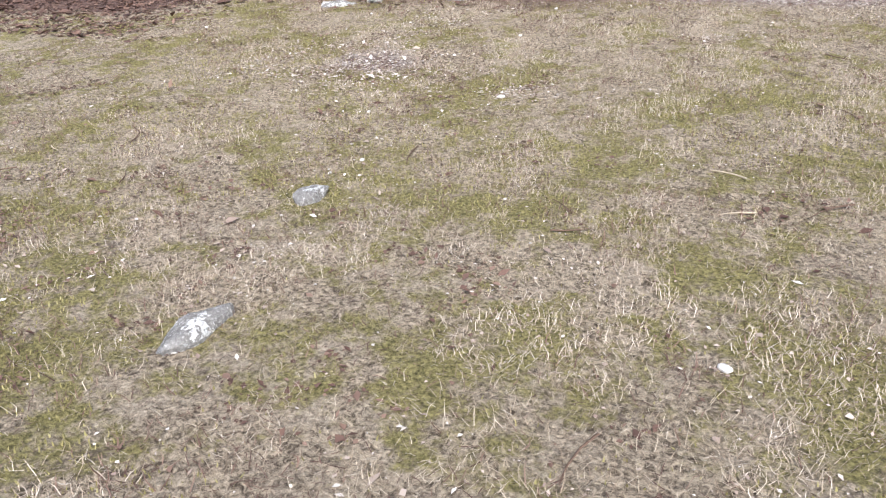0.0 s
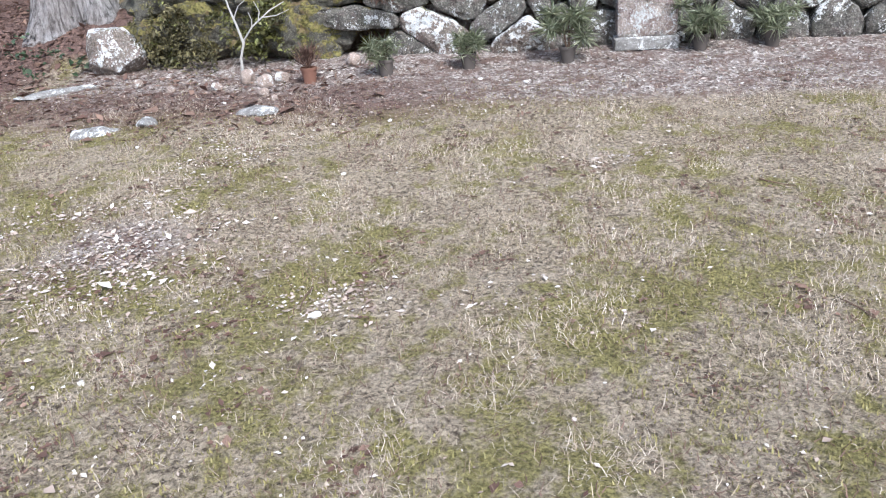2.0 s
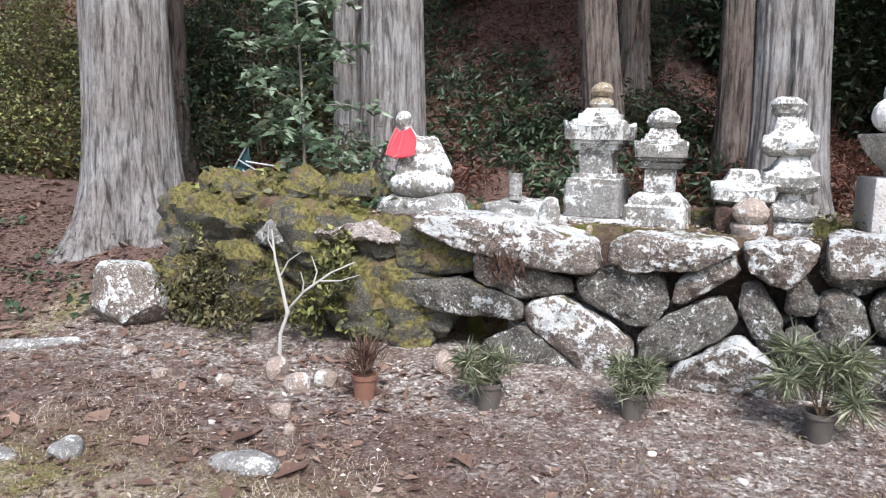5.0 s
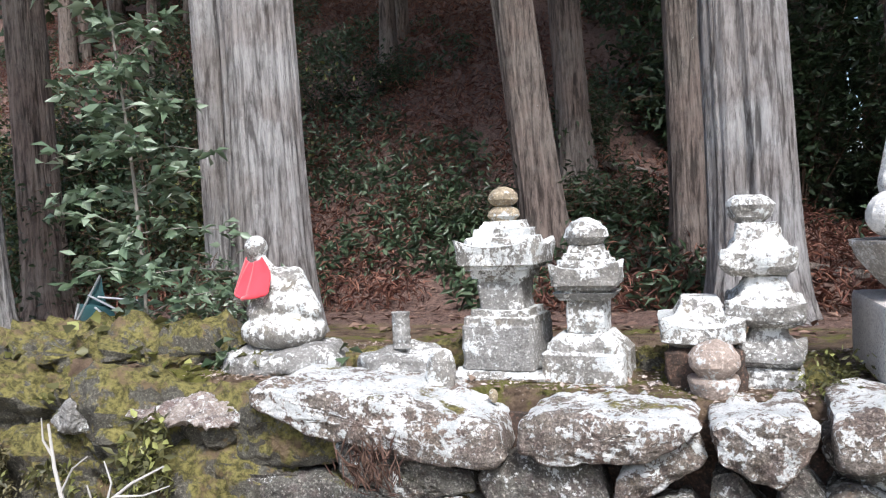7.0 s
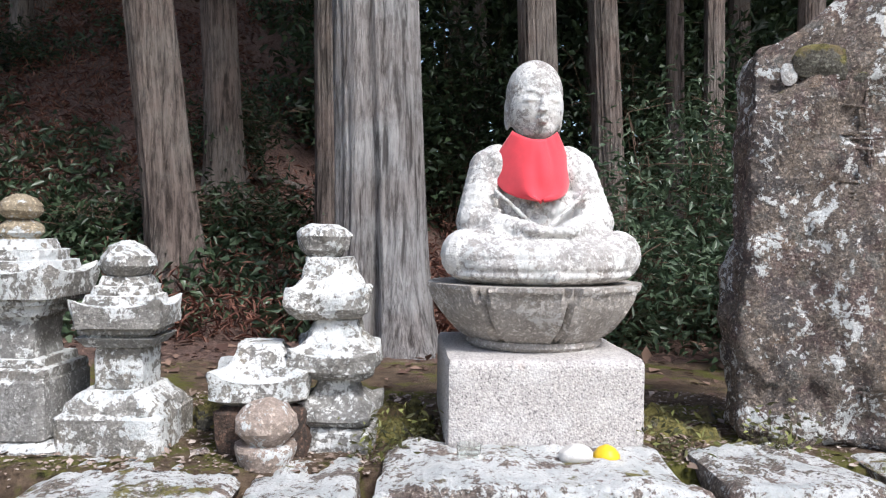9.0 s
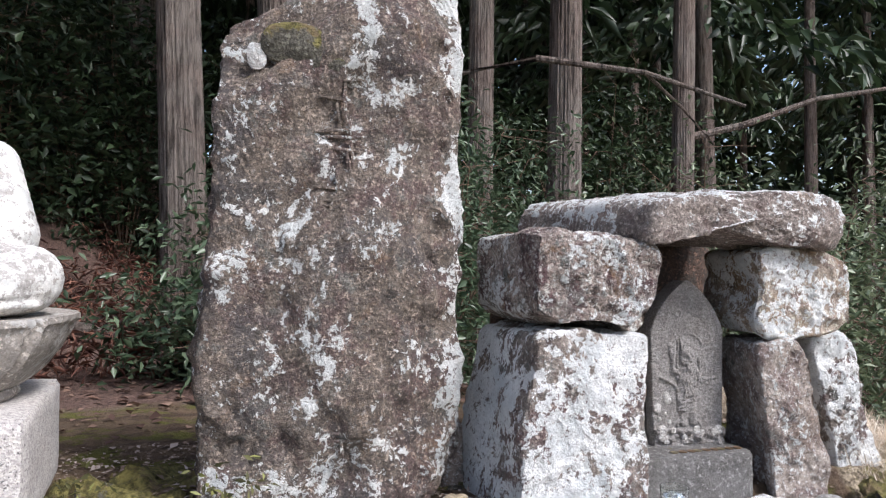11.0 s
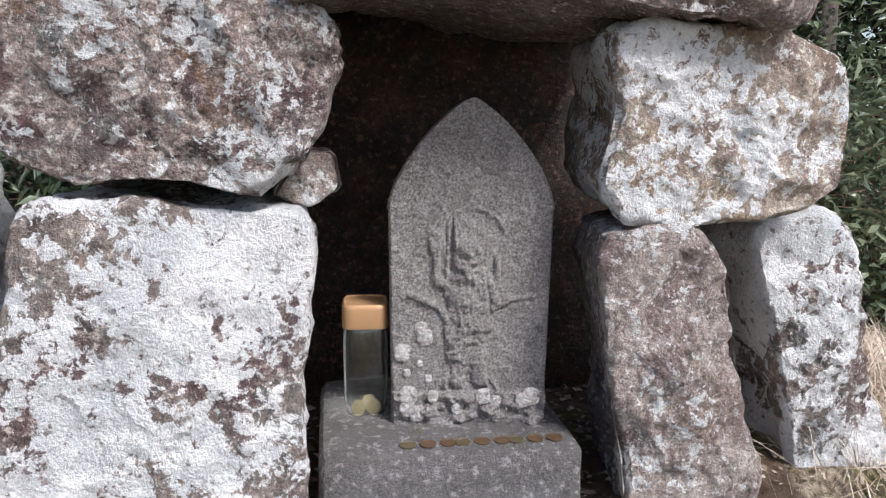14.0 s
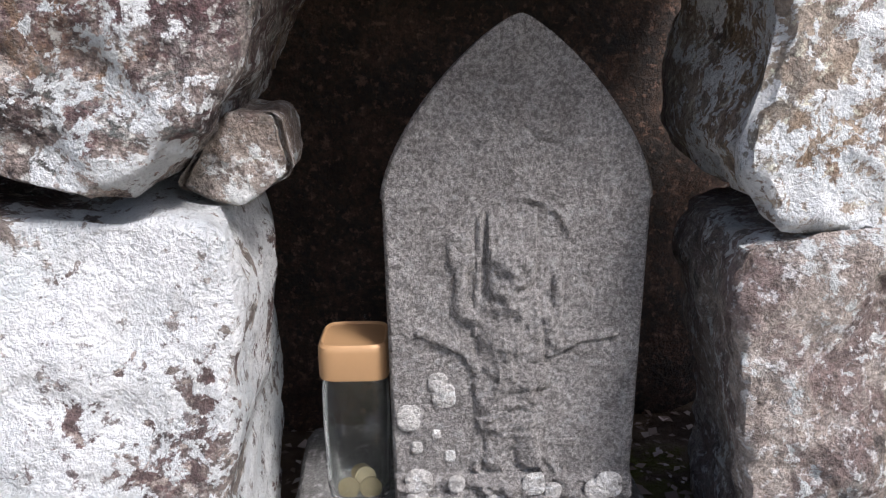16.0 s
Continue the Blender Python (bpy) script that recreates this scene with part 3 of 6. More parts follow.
def build_ground():
    def lines(lo, hi, step, far):
        inner = np.arange(lo, hi + 1e-6, step)
        grow = step * np.cumsum(1.22 ** np.arange(1, 60))
        grow = grow[grow < far]
        return np.concatenate([lo - grow[::-1], inner, hi + grow])

    xs = lines(-4.0, 7.0, 0.05, 400)
    ys = lines(-5.0, 5.0, 0.04, 400)
    X, Y = np.meshgrid(xs, ys)
    Zz = ground_z(X, Y)
    far = np.hypot(X, Y) > 60
    Zz = np.where(far & (Y < 0), -0.6, Zz)
    near = (np.abs(X - 1.5) < 6) & (np.abs(Y) < 7)
    rng = np.random.default_rng(4)
    Zz = Zz + near * rng.normal(0, 0.0035, X.shape)
    nx, ny = len(xs), len(ys)
    idx = np.arange(nx * ny).reshape(ny, nx)
    faces = np.stack([idx[:-1, :-1], idx[:-1, 1:], idx[1:, 1:], idx[1:, :-1]], -1).reshape(-1, 4)
    ob = sheet("ground", np.stack([X, Y, Zz], -1).reshape(-1, 3), faces, M_GROUND, smooth=True)
    grav = smooth(Y, 1.5, 2.9) * (1 - smooth(Y, 3.75, 3.8)) * smooth(X, -3.2, -1.5) * (1 - smooth(X, 5.0, 5.4))
    grav = np.maximum(grav, 0.75 * np.exp(-((X - 0.05) / 0.5) ** 2 - ((Y - 0.05) / 0.4) ** 2))
    litter = np.maximum(smooth(Y, 5.0, 6.5), smooth(-X, 2.0, 3.4) * smooth(Y, 0.2, 1.8))
    litter = np.maximum(litter, 0.6 * smooth(Y, 0.9, 2.2) * (1 - smooth(Y, 2.6, 3.1)) * (1 - smooth(X, 0.6, 3.4)))
    litter = np.maximum(litter, smooth(-X, 2.0, 2.5) * smooth(Y, 3.0, 4.2))
    soil = smooth(Y, 3.74, 3.8) * (1 - smooth(Y, 5.2, 6.5)) * smooth(X, -2.2, -1.8) * (1 - smooth(X, 5.1, 5.4))
    for name, arr in (("gravel", grav), ("litter", litter), ("soil", soil)):
        at = ob.data.attributes.new(name, "FLOAT", "POINT")
        at.data.foreach_set("value", arr.ravel().astype(np.float32))
    return tagged(ob, "thin mossy lawn with gravel strip and reddish cedar litter", "ground", kind="structure")


build_ground()


def scatter_blades(name, label, n, box, height, width, material, seed, keep=None, lay=0.75):
    """Many thin grass blades, each one bent triangle pair, lying or standing on the ground."""
    rng = np.random.default_rng(seed)
    x, y = rng.uniform(box[0], box[1], n), rng.uniform(box[2], box[3], n)
    if keep is not None:
        k = rng.uniform(size=n) < keep(x, y)
        x, y = x[k], y[k]
    n = len(x)
    z = ground_z(x, y) - 0.003
    ang = rng.uniform(0, 2 * np.pi, n)
    tilt = np.clip(rng.normal(lay, 0.22, n), 0.0, 0.98)
    l = height * rng.uniform(0.5, 1.5, n)
    flat, rise = l * tilt, l * np.sqrt(1 - tilt ** 2)
    dx, dy = np.cos(ang), np.sin(ang)
    sx, sy = -dy * width * rng.uniform(0.6, 1.4, n) / 2, dx * width * rng.uniform(0.6, 1.4, n) / 2
    b1 = np.stack([x + sx, y + sy, z], -1)
    b2 = np.stack([x - sx, y - sy, z], -1)
    bend = rng.normal(0, 0.12, n) * l
    gx, gy = x + dx * flat, y + dy * flat
    zt = ground_z(gx, gy) + 0.002 + rise * 0.8
    mx, my, mz = x + dx * flat * 0.5 - dy * bend, y + dy * flat * 0.5 + dx * bend, (z + zt) / 2 + rise * 0.12
    m1 = np.stack([mx + sx * 0.8, my + sy * 0.8, mz], -1)
    m2 = np.stack([mx - sx * 0.8, my - sy * 0.8, mz], -1)
    t = np.stack([gx, gy, zt], -1)
    verts = np.stack([b1, b2, m1, m2, t], 1).reshape(-1, 3)
    i = np.arange(n)[:, None] * 5
    faces = np.concatenate([i + np.array([[0, 1, 2]]), i + np.array([[1, 3, 2]]), i + np.array([[2, 3, 4]])], 0)
    return tagged(sheet(name, verts, faces, material), label, "grass", kind="stuff")


def patches(x, y, freq, seed, octaves=3):
    """Smooth random patches between 0 and 1 over the ground."""
    total, weight, norm = np.zeros(np.shape(x)), 1.0, 0.0
    table = np.random.default_rng(seed).uniform(0, 1, 4096)
    for o in range(octaves):
        u, v = np.asarray(x) * freq * 2 ** o + 17.3 * o + 500, np.asarray(y) * freq * 2 ** o + 5.1 * o + 500
        i, j = np.floor(u).astype(int), np.floor(v).astype(int)
        fu, fv = u - i, v - j
        fu, fv = fu * fu * (3 - 2 * fu), fv * fv * (3 - 2 * fv)
        at = lambda p, q: table[(p * 73 + q * 1361 + (p * q) % 97 * 31) % 4096]
        total += weight * ((at(i, j) * (1 - fu) + at(i + 1, j) * fu) * (1 - fv) + (at(i, j + 1) * (1 - fu) + at(i + 1, j + 1) * fu) * fv)
        norm += weight
        weight *= 0.55
    return total / norm


def on_lawn(x, y):
    return (1 - smooth(y, 1.3, 3.2) * 0.93) * (y < 3.5) * (1 - 0.85 * smooth(-x - 0.35 * y, 0.9, 2.0))


def mossy(x, y):
    return smooth(patches(x, y, 1.1, 5) + 0.1 * smooth(1.6 - x, 0, 1.5), 0.46, 0.6)


def strawy(x, y):
    return smooth(patches(x, y, 2.4, 6), 0.5, 0.62)


scatter_blades("lawn_grass", "short dry straw-coloured grass of a thin lawn", 260000, (-3.0, 5.5, -4.4, 3.4), 0.042, 0.0017, M_STRAW, 11, lambda x, y: on_lawn(x, y) * (0.3 + 0.7 * strawy(x, y)) * (1 - 0.45 * mossy(x, y)), 0.9)
scatter_blades("straw_clumps", "pale matted clumps of dead grass on the lawn", 200000, (-1.5, 5.5, -4.4, 2.4), 0.038, 0.0017, M_PALESTRAW, 16, lambda x, y: on_lawn(x, y) * smooth(patches(x, y, 3.2, 9) + 0.05 * smooth(x, 1.2, 2.6), 0.56, 0.66), 0.82)
scatter_blades("moss_tufts", "low yellow-green moss and young grass in the lawn", 190000, (-3.0, 5.5, -4.4, 3.2), 0.014, 0.0045, M_MOSSBLADE, 12, lambda x, y: on_lawn(x, y) * (0.1 + 0.9 * mossy(x, y)) * (1 - 0.4 * smooth(y, -1.6, 1.2)), 0.55)
scatter_blades("lawn_debris", "dark brown dead stalks and needles among the grass", 80000, (-3.0, 5.5, -4.4, 3.4), 0.045, 0.003, M_DEADFERN, 14, lambda x, y: 0.2 + 0.8 * smooth(patches(x, y, 3.6, 7), 0.52, 0.62), 0.92)
scatter_blades("bank_grass", "long dry pale grass lying on a small bank", 80000, (5.2, 8.0, 2.6, 6.0), 0.13, 0.0028, M_PALESTRAW, 13, lambda x, y: smooth(x, 5.2, 5.45), 0.86)


def scatter_chips(name, label, category, n, box, size, material, seed, keep=None, flat=0.8):
    rng = np.random.default_rng(seed)
    x, y = rng.uniform(box[0], box[1], n), rng.uniform(box[2], box[3], n)
    if keep is not None:
        k = rng.uniform(size=n) < keep(x, y)
        x, y = x[k], y[k]
    pos = np.stack([x, y, ground_z(x, y) + 0.006], -1)
    s = size * np.exp(rng.normal(0, 0.45, len(x)))
    v, f = leaves(pos, flat, 1.0, 0.6, rng, droop=0.0)
    c = np.repeat(pos, 4, 0)
    v = c + (v - c) * np.repeat(s, 4)[:, None]
    v[:, 2] = np.maximum(v[:, 2], np.repeat(pos[:, 2], 4) - 0.002)
    return tagged(sheet(name, v, f, material), label, category, kind="stuff")


scatter_chips("leaf_litter", "pale fallen leaves and bark chips strewn on the lawn", "fallen leaves", 24000, (-3.5, 6, -4.5, 3.6), 0.012, M_LITTER, 21, lambda x, y: 0.2 + 0.8 * smooth(patches(x, y, 2.6, 8), 0.5, 0.62))
scatter_chips("lawn_clumps", "dark clumps of dead leaves pressed into the lawn", "fallen leaves", 60000, (-3.0, 5, -4.4, 2.6), 0.018, M_DEADFERN, 27, lambda x, y: 0.02 + 0.98 * smooth(patches(x, y, 4.5, 10, 2), 0.64, 0.71))
scatter_chips("gravel_chips", "pale gravel and wood chips along the wall foot", "gravel", 26000, (-2.8, 5.2, 1.2, 3.6), 0.014, M_GRAVEL, 22, lambda x, y: smooth(y, 1.2, 2.9))
scatter_chips("lawn_gravel", "patch of pale gravel showing through the lawn", "gravel", 70000, (-1.6, 2.8, -1.4, 2.4), 0.016, M_LITTER, 25, lambda x, y: smooth(patches(x, y, 3.0, 12), 0.36, 0.6) * np.exp(-((x - 0.0) / 0.62) ** 2 - ((y - 0.05) / 0.5) ** 2) + 0.8 * np.exp(-((x - 1.25) / 0.2) ** 2 - ((y + 0.42) / 0.12) ** 2) + 0.8 * np.exp(-((x - 2.3) / 0.16) ** 2 - ((y - 1.04) / 0.1) ** 2) + 0.6 * np.exp(-((x - 0.1) / 0.3) ** 2 - ((y - 1.3) / 0.8) ** 2) * smooth(patches(x, y, 4.0, 13), 0.4, 0.6))
scatter_chips("needle_litter", "reddish brown cedar needle litter under the trees", "leaf litter", 26000, (-9, 9, 3.9, 14), 0.05, M_DEADFERN, 23, lambda x, y: np.maximum(smooth(y, 4.6, 6.2), smooth(-x, 1.9, 2.4)) * (1 - smooth(x, 4.6, 5.2) * (1 - smooth(y, 7, 8))))
scatter_chips("litter_by_tree", "reddish cedar twigs and needles beside the lawn", "leaf litter", 26000, (-6, 1.5, 0.2, 5.0), 0.04, M_DEADFERN, 24, lambda x, y: np.maximum(smooth(-x, 1.8, 3.2), 0.4 * smooth(y, 1.2, 2.2) * (1 - smooth(x, -0.2, 1.5))) * (y < 3.3 + 5.0 * (x < -2.1)))


def build_stones_on_lawn():
    rng = random.Random(31)
    for x, y, w, d, label in ((1.06, -3.1, 0.12, 0.3, "flat grey stone sunk in the mossy lawn"), (0.87, -2.1, 0.13, 0.2, "small grey stone sunk in the mossy lawn"), (-0.87, 1.92, 0.2, 0.14, "rounded grey stone on the litter"), (-0.1, 2.08, 0.3, 0.14, "flat grey stone on the litter"), (-1.16, 1.74, 0.34, 0.2, "low pale stone on the litter"), (-2.2, 2.85, 0.75, 0.16, "long pale flat stone at the wall foot")):
        s = rock("stone", (x, y, gz(x, y) - 0.035), (w, d, 0.08), M_PAGODA_GREY, seed=rng.randint(0, 99), turn=rng.uniform(-40, 40), power=3, cuts=6)
        tagged(s, label, "stone", "stones on the lawn")
    for x, y, r in ((-0.55, 2.96, 0.1), (-0.36, 2.86, 0.085), (-0.25, 2.95, 0.08), (-0.72, 2.75, 0.06), (-0.25, 2.55, 0.06), (0.25, 3.3, 0.09), (-1.1, 2.7, 0.05), (-1.5, 2.9, 0.06), (-0.1, 2.4, 0.045)):
        s = rock("stone", (x, y, gz(x, y) - 0.02), (r * 1.5, r * 1.2, r * 1.3), M_PINK, seed=rng.randint(0, 99), turn=rng.uniform(0, 180), power=3, cuts=6)
        tagged(s, "pinkish white broken stone near the wall foot", "stone", "stones near the wall")
    for k in range(22):
        x, y = rng.uniform(-2.2, 4.2), rng.uniform(-3.4, 3.2)
        s = rng.uniform(0.015, 0.035)
        o = rock("pebble", (x, y, gz(x, y) - 0.004), (s * 1.4, s, s * 0.7), M_WHITESTONE, seed=k, turn=rng.uniform(0, 180), power=2.6, cuts=3, facets=3)
        tagged(o, "small white pebble lying in the grass", "pebble", "pebbles in the lawn")
    for k in range(26):
        x, y, a = rng.uniform(-2.0, 3.6), rng.uniform(-3.4, 2.6), rng.uniform(0, 6.28)
        l = rng.uniform(0.08, 0.26)
        pts = [(x + math.cos(a + 0.3 * f) * l * f, y + math.sin(a + 0.3 * f) * l * f, gz(x + math.cos(a) * l * f, y + math.sin(a) * l * f) + 0.012) for f in (0, 0.35, 0.7, 1)]
        tagged(part("twig", tube_bm(pts, 0.004, 5, 0.5), M_BROWNTWIG if k % 3 else M_STRAW), "thin dry twig lying in the grass", "twig", "twigs in the lawn")


build_stones_on_lawn()

# ---- the dry stone wall ----


def clip_cell(site, others, box):
    """The cell of a site among the others, cut out of a box, as a polygon."""
    x0, x1, z0, z1 = box
    poly = [Vector((x0, z0)), Vector((x1, z0)), Vector((x1, z1)), Vector((x0, z1))]
    s = Vector(site)
    for o in others:
        o = Vector(o)
        mid, n = (s + o) / 2, o - s
        out = []
        for a, b in zip(poly, poly[1:] + poly[:1]):
            da, db = (a - mid).dot(n), (b - mid).dot(n)
            if da <= 0:
                out.append(a)
            if (da < 0) != (db < 0):
                out.append(a + (b - a) * (da / (da - db)))
        poly = out
        if len(poly) < 3:
            return []
    return poly


# centres of the field stones, lower, middle and upper courses (x, z)
LOWER = [(2.26, 0.42), (2.98, 0.42), (3.3, 0.42), (3.66, 0.4), (4.05, 0.42), (4.45, 0.4), (4.85, 0.42)]
MIDDLE = [(2.12, 0.66), (2.34, 0.74), (2.98, 0.68), (3.42, 0.64), (3.85, 0.66), (4.22, 0.63), (4.66, 0.66), (5.0, 0.64)]
UPPER = [(2.2, 0.9), (2.95, 0.9), (3.25, 0.86), (3.6, 0.88), (3.95, 0.84), (4.4, 0.84), (4.9, 0.84)]


def build_wall():
    wall = thing("dry_stone_wall", "low dry stone retaining wall of grey field stones with pale lichen", "wall", kind="structure")
    sites = LOWER + MIDDLE + UPPER
    for i, s in enumerate(sites):
        base = gz(s[0], 3.5) - 0.05
        poly = clip_cell(s, [o for j, o in enumerate(sites) if j != i], (2.02, 5.2, base, 0.97))
        if len(poly) < 3:
            continue
        x0, z0 = sum(p.x for p in poly) / len(poly), min(p.y for p in poly)
        y = 3.63 - 0.09 * (0.9 - s[1]) + random.Random(i).uniform(-0.03, 0.03)
        hewn("stone", [(x0 + (p.x - x0) * 0.97, z0 + (p.y - z0) * 0.97) for p in poly], y, 0.26, M_WALL, wall, seed=i, bulge=0.05, rough=0.02, n=56, rings=10, round_=0.2)

    def laid(outline, y, seed, material=M_WALL, name="stone", **kw):
        hewn(name, outline, y, kw.pop("depth", 0.28), material, wall, seed=seed, n=84, rings=14, round_=0.13, **{"bulge": 0.035, "rough": 0.018, **kw})

    laid([(0.29, 0.84), (0.6, 0.8), (0.85, 0.74), (0.87, 0.67), (0.56, 0.61), (0.3, 0.7)], 3.6, 41)
    laid([(-0.2, 0.67), (0.25, 0.7), (0.6, 0.6), (0.6, 0.49), (0.29, 0.5), (-0.02, 0.51)], 3.58, 42, name="lintel_stone")
    laid([(0.61, 0.6), (0.78, 0.66), (1.05, 0.54), (1.19, 0.42), (1.18, 0.31), (0.97, 0.18), (0.88, 0.31), (0.62, 0.48)], 3.56, 43, M_CAPSTONE)
    laid([(0.36, 0.36), (0.59, 0.48), (0.87, 0.32), (0.95, 0.12), (0.4, 0.1)], 3.57, 44)
    laid([(0.87, 0.75), (1.03, 0.84), (1.31, 0.8), (1.36, 0.67), (1.28, 0.53), (1.15, 0.52), (0.9, 0.66)], 3.6, 45)
    laid([(1.37, 0.77), (1.63, 0.93), (1.67, 0.85), (1.42, 0.66), (1.36, 0.67)], 3.6, 46, M_CAPSTONE)
    laid([(1.2, 0.49), (1.32, 0.59), (1.62, 0.74), (1.68, 0.61), (1.64, 0.54), (1.41, 0.38), (1.23, 0.33)], 3.58, 47)
    laid([(1.68, 0.8), (1.76, 0.82), (1.87, 0.66), (1.87, 0.46), (1.8, 0.47), (1.67, 0.66)], 3.6, 48)
    laid([(1.89, 0.8), (1.96, 0.85), (2.04, 0.72), (2.0, 0.66), (1.88, 0.66)], 3.6, 49)
    laid([(1.88, 0.6), (1.97, 0.64), (2.06, 0.53), (2.02, 0.4), (1.89, 0.41)], 3.58, 50)
    laid([(1.87, 0.4), (2.06, 0.38), (2.1, 0.2), (1.86, 0.2)], 3.57, 51)
    laid([(0.98, 0.17), (1.2, 0.31), (1.38, 0.32), (1.38, 0.12), (1.0, 0.1)], 3.6, 52)
    laid([(-0.2, 0.92), (0.06, 0.94), (0.3, 0.86), (0.28, 0.72), (0.0, 0.7), (-0.2, 0.7)], 3.64, 53, M_MOSSROCK)
    laid([(1.37, 0.33), (1.52, 0.44), (1.68, 0.54), (1.84, 0.44), (1.9, 0.33), (1.88, 0.18), (1.38, 0.18)], 3.5, 54, M_CAPSTONE, "wedge_stone", tilt=(0, -0.35))
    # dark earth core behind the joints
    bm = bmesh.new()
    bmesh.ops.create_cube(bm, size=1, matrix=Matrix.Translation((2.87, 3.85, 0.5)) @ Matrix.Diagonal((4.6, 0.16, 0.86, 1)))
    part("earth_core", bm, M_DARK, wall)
    # cap stones along the top
    laid([(-0.06, 1.04), (0.22, 1.05), (0.59, 1.02), (0.97, 0.95), (1.0, 0.8), (0.86, 0.77), (0.66, 0.8), (0.3, 0.86), (-0.04, 0.95)], 3.53, 61, M_CAPSTONE, "cap_stone", depth=0.42, shift=(0, 0.02))
    laid([(1.05, 0.97), (1.15, 1.01), (1.63, 0.99), (1.66, 0.96), (1.46, 0.84), (1.16, 0.81), (1.04, 0.85)], 3.53, 62, M_CAPSTONE, "cap_stone", depth=0.42, shift=(0, 0.01))
    laid([(1.67, 0.99), (1.99, 1.02), (1.99, 0.92), (1.89, 0.78), (1.78, 0.82), (1.68, 0.87)], 3.53, 63, M_CAPSTONE, "cap_stone", depth=0.42)
    laid([(2.02, 1.04), (2.14, 1.07), (2.92, 1.05), (2.93, 0.95), (2.5, 0.92), (2.2, 0.87), (2.04, 0.86)], 3.53, 64, M_CAPSTONE, "cap_stone", depth=0.44)
    laid([(2.97, 1.05), (3.3, 1.05), (3.44, 1.02), (3.46, 0.86), (3.26, 0.78), (3.1, 0.88), (2.98, 0.96)], 3.53, 65, M_CAPSTONE, "cap_stone", depth=0.42)
    laid([(3.5, 1.03), (3.9, 1.03), (3.98, 0.94), (3.8, 0.86), (3.52, 0.88)], 3.52, 66, M_CAPSTONE, "cap_stone", depth=0.42)
    laid([(4.02, 0.99), (4.36, 0.99), (4.4, 0.86), (4.04, 0.84)], 3.46, 67, M_BOULDER_WHITE, "cap_stone", depth=0.36)
    laid([(4.44, 0.97), (4.9, 0.99), (5.18, 0.96), (5.16, 0.82), (4.46, 0.82)], 3.4, 68, M_BOULDER_WHITE, "cap_stone", depth=0.38)
    return wall


build_wall()


def build_mossy_end():
    """The rounded end of the terrace: rocks under moss."""
    rng = random.Random(5)
    # the last block is added in M_DARK: the drain opening's shade put into colour
    for x, y, z, w, d, h, m in ((-1.55, 3.95, 0.5, 0.95, 0.8, 0.62, M_MOSSROCK), (-0.85, 3.9, 0.55, 0.95, 0.7, 0.5, M_MOSSROCK), (-1.3, 3.8, 0.2, 0.9, 0.6, 0.6, M_MOSSROCK), (-0.6, 3.78, 0.2, 0.8, 0.55, 0.6, M_MOSSROCK), (-0.15, 3.82, 0.3, 0.6, 0.5, 0.5, M_MOSSROCK), (-0.28, 3.85, 0.74, 0.7, 0.5, 0.24, M_MOSSROCK), (-1.85, 3.75, 0.35, 0.5, 0.5, 0.35, M_MOSSROCK), (-0.12, 3.72, 0.2, 0.32, 0.34, 0.26, M_MOSSROCK), (-0.42, 3.64, 0.86, 0.5, 0.3, 0.09, M_BOULDER_ROUGH), (-1.0, 3.6, 0.8, 0.2, 0.2, 0.16, M_PAGODA_GREY), (0.2, 4.08, 0.1, 0.6, 0.2, 0.6, M_DARK)):
        o = rock("mossy_rock", (x, y, z), (w, d, h), m, seed=rng.randint(0, 99), turn=rng.uniform(-20, 20), power=3.4, rough=0.1, cuts=20, grain=3.4)
        tagged(o, "moss-covered rock at the rounded end of the terrace", "rock", "mossy rocks of the terrace end")
    o = rock("white_stone", (-1.95, 3.36, gz(-1.95, 3.36) - 0.08), (0.5, 0.3, 0.46), M_CAPSTONE, seed=41, lean=(-6, 3), power=5, facets=7, shape=lambda q: (q.x * (1 - 0.25 * q.z), q.y, q.z))
    tagged(o, "upright blocky stone with white lichen at the terrace end", "stone")


build_mossy_end()

# ---- stone markers on the terrace ----


def tier(name, parent, rings, z, material, seed, square=9.0, turn=0.0, shift=(0, 0), wobble=0.006, tilt=0.0):
    ob = part(name, ring_bm(rounded(rings, steps=4), 64, square * 2.0 if square > 4 else square, wobble * 0.7, seed), material, parent, crisp=28)
    ob.matrix_local = pose(shift[0], shift[1], z, tilt, tilt * 0.7, turn)
    return ob


def slab(hw, h, edge=0.012, taper=1.0):
    return [(0, hw - edge, hw - edge, 0), (edge, hw, hw, 0), (h - edge, hw * taper, hw * taper, 0), (h, hw * taper - edge, hw * taper - edge, 0)]


def roof(hw, h, top, lift=0.03):
    return [(0, hw * 0.68, hw * 0.68, 0), (h * 0.1, hw * 0.7, hw * 0.7, 0), (h * 0.11, hw * 0.83, hw * 0.83, 0), (h * 0.2, hw * 0.84, hw * 0.84, 0), (h * 0.21, hw * 0.97, hw * 0.97, 0), (h * 0.54, hw * 1.03, hw * 1.03, lift * 1.5), (h * 0.56, hw * 0.8, hw * 0.8, lift * 0.3), (h * 0.7, hw * 0.76, hw * 0.76, 0), (h * 0.71, hw * 0.64, hw * 0.64, 0), (h * 0.85, hw * 0.61, hw * 0.61, 0), (h * 0.86, max(top, hw * 0.5), max(top, hw * 0.5), 0), (h, top, top, 0)]


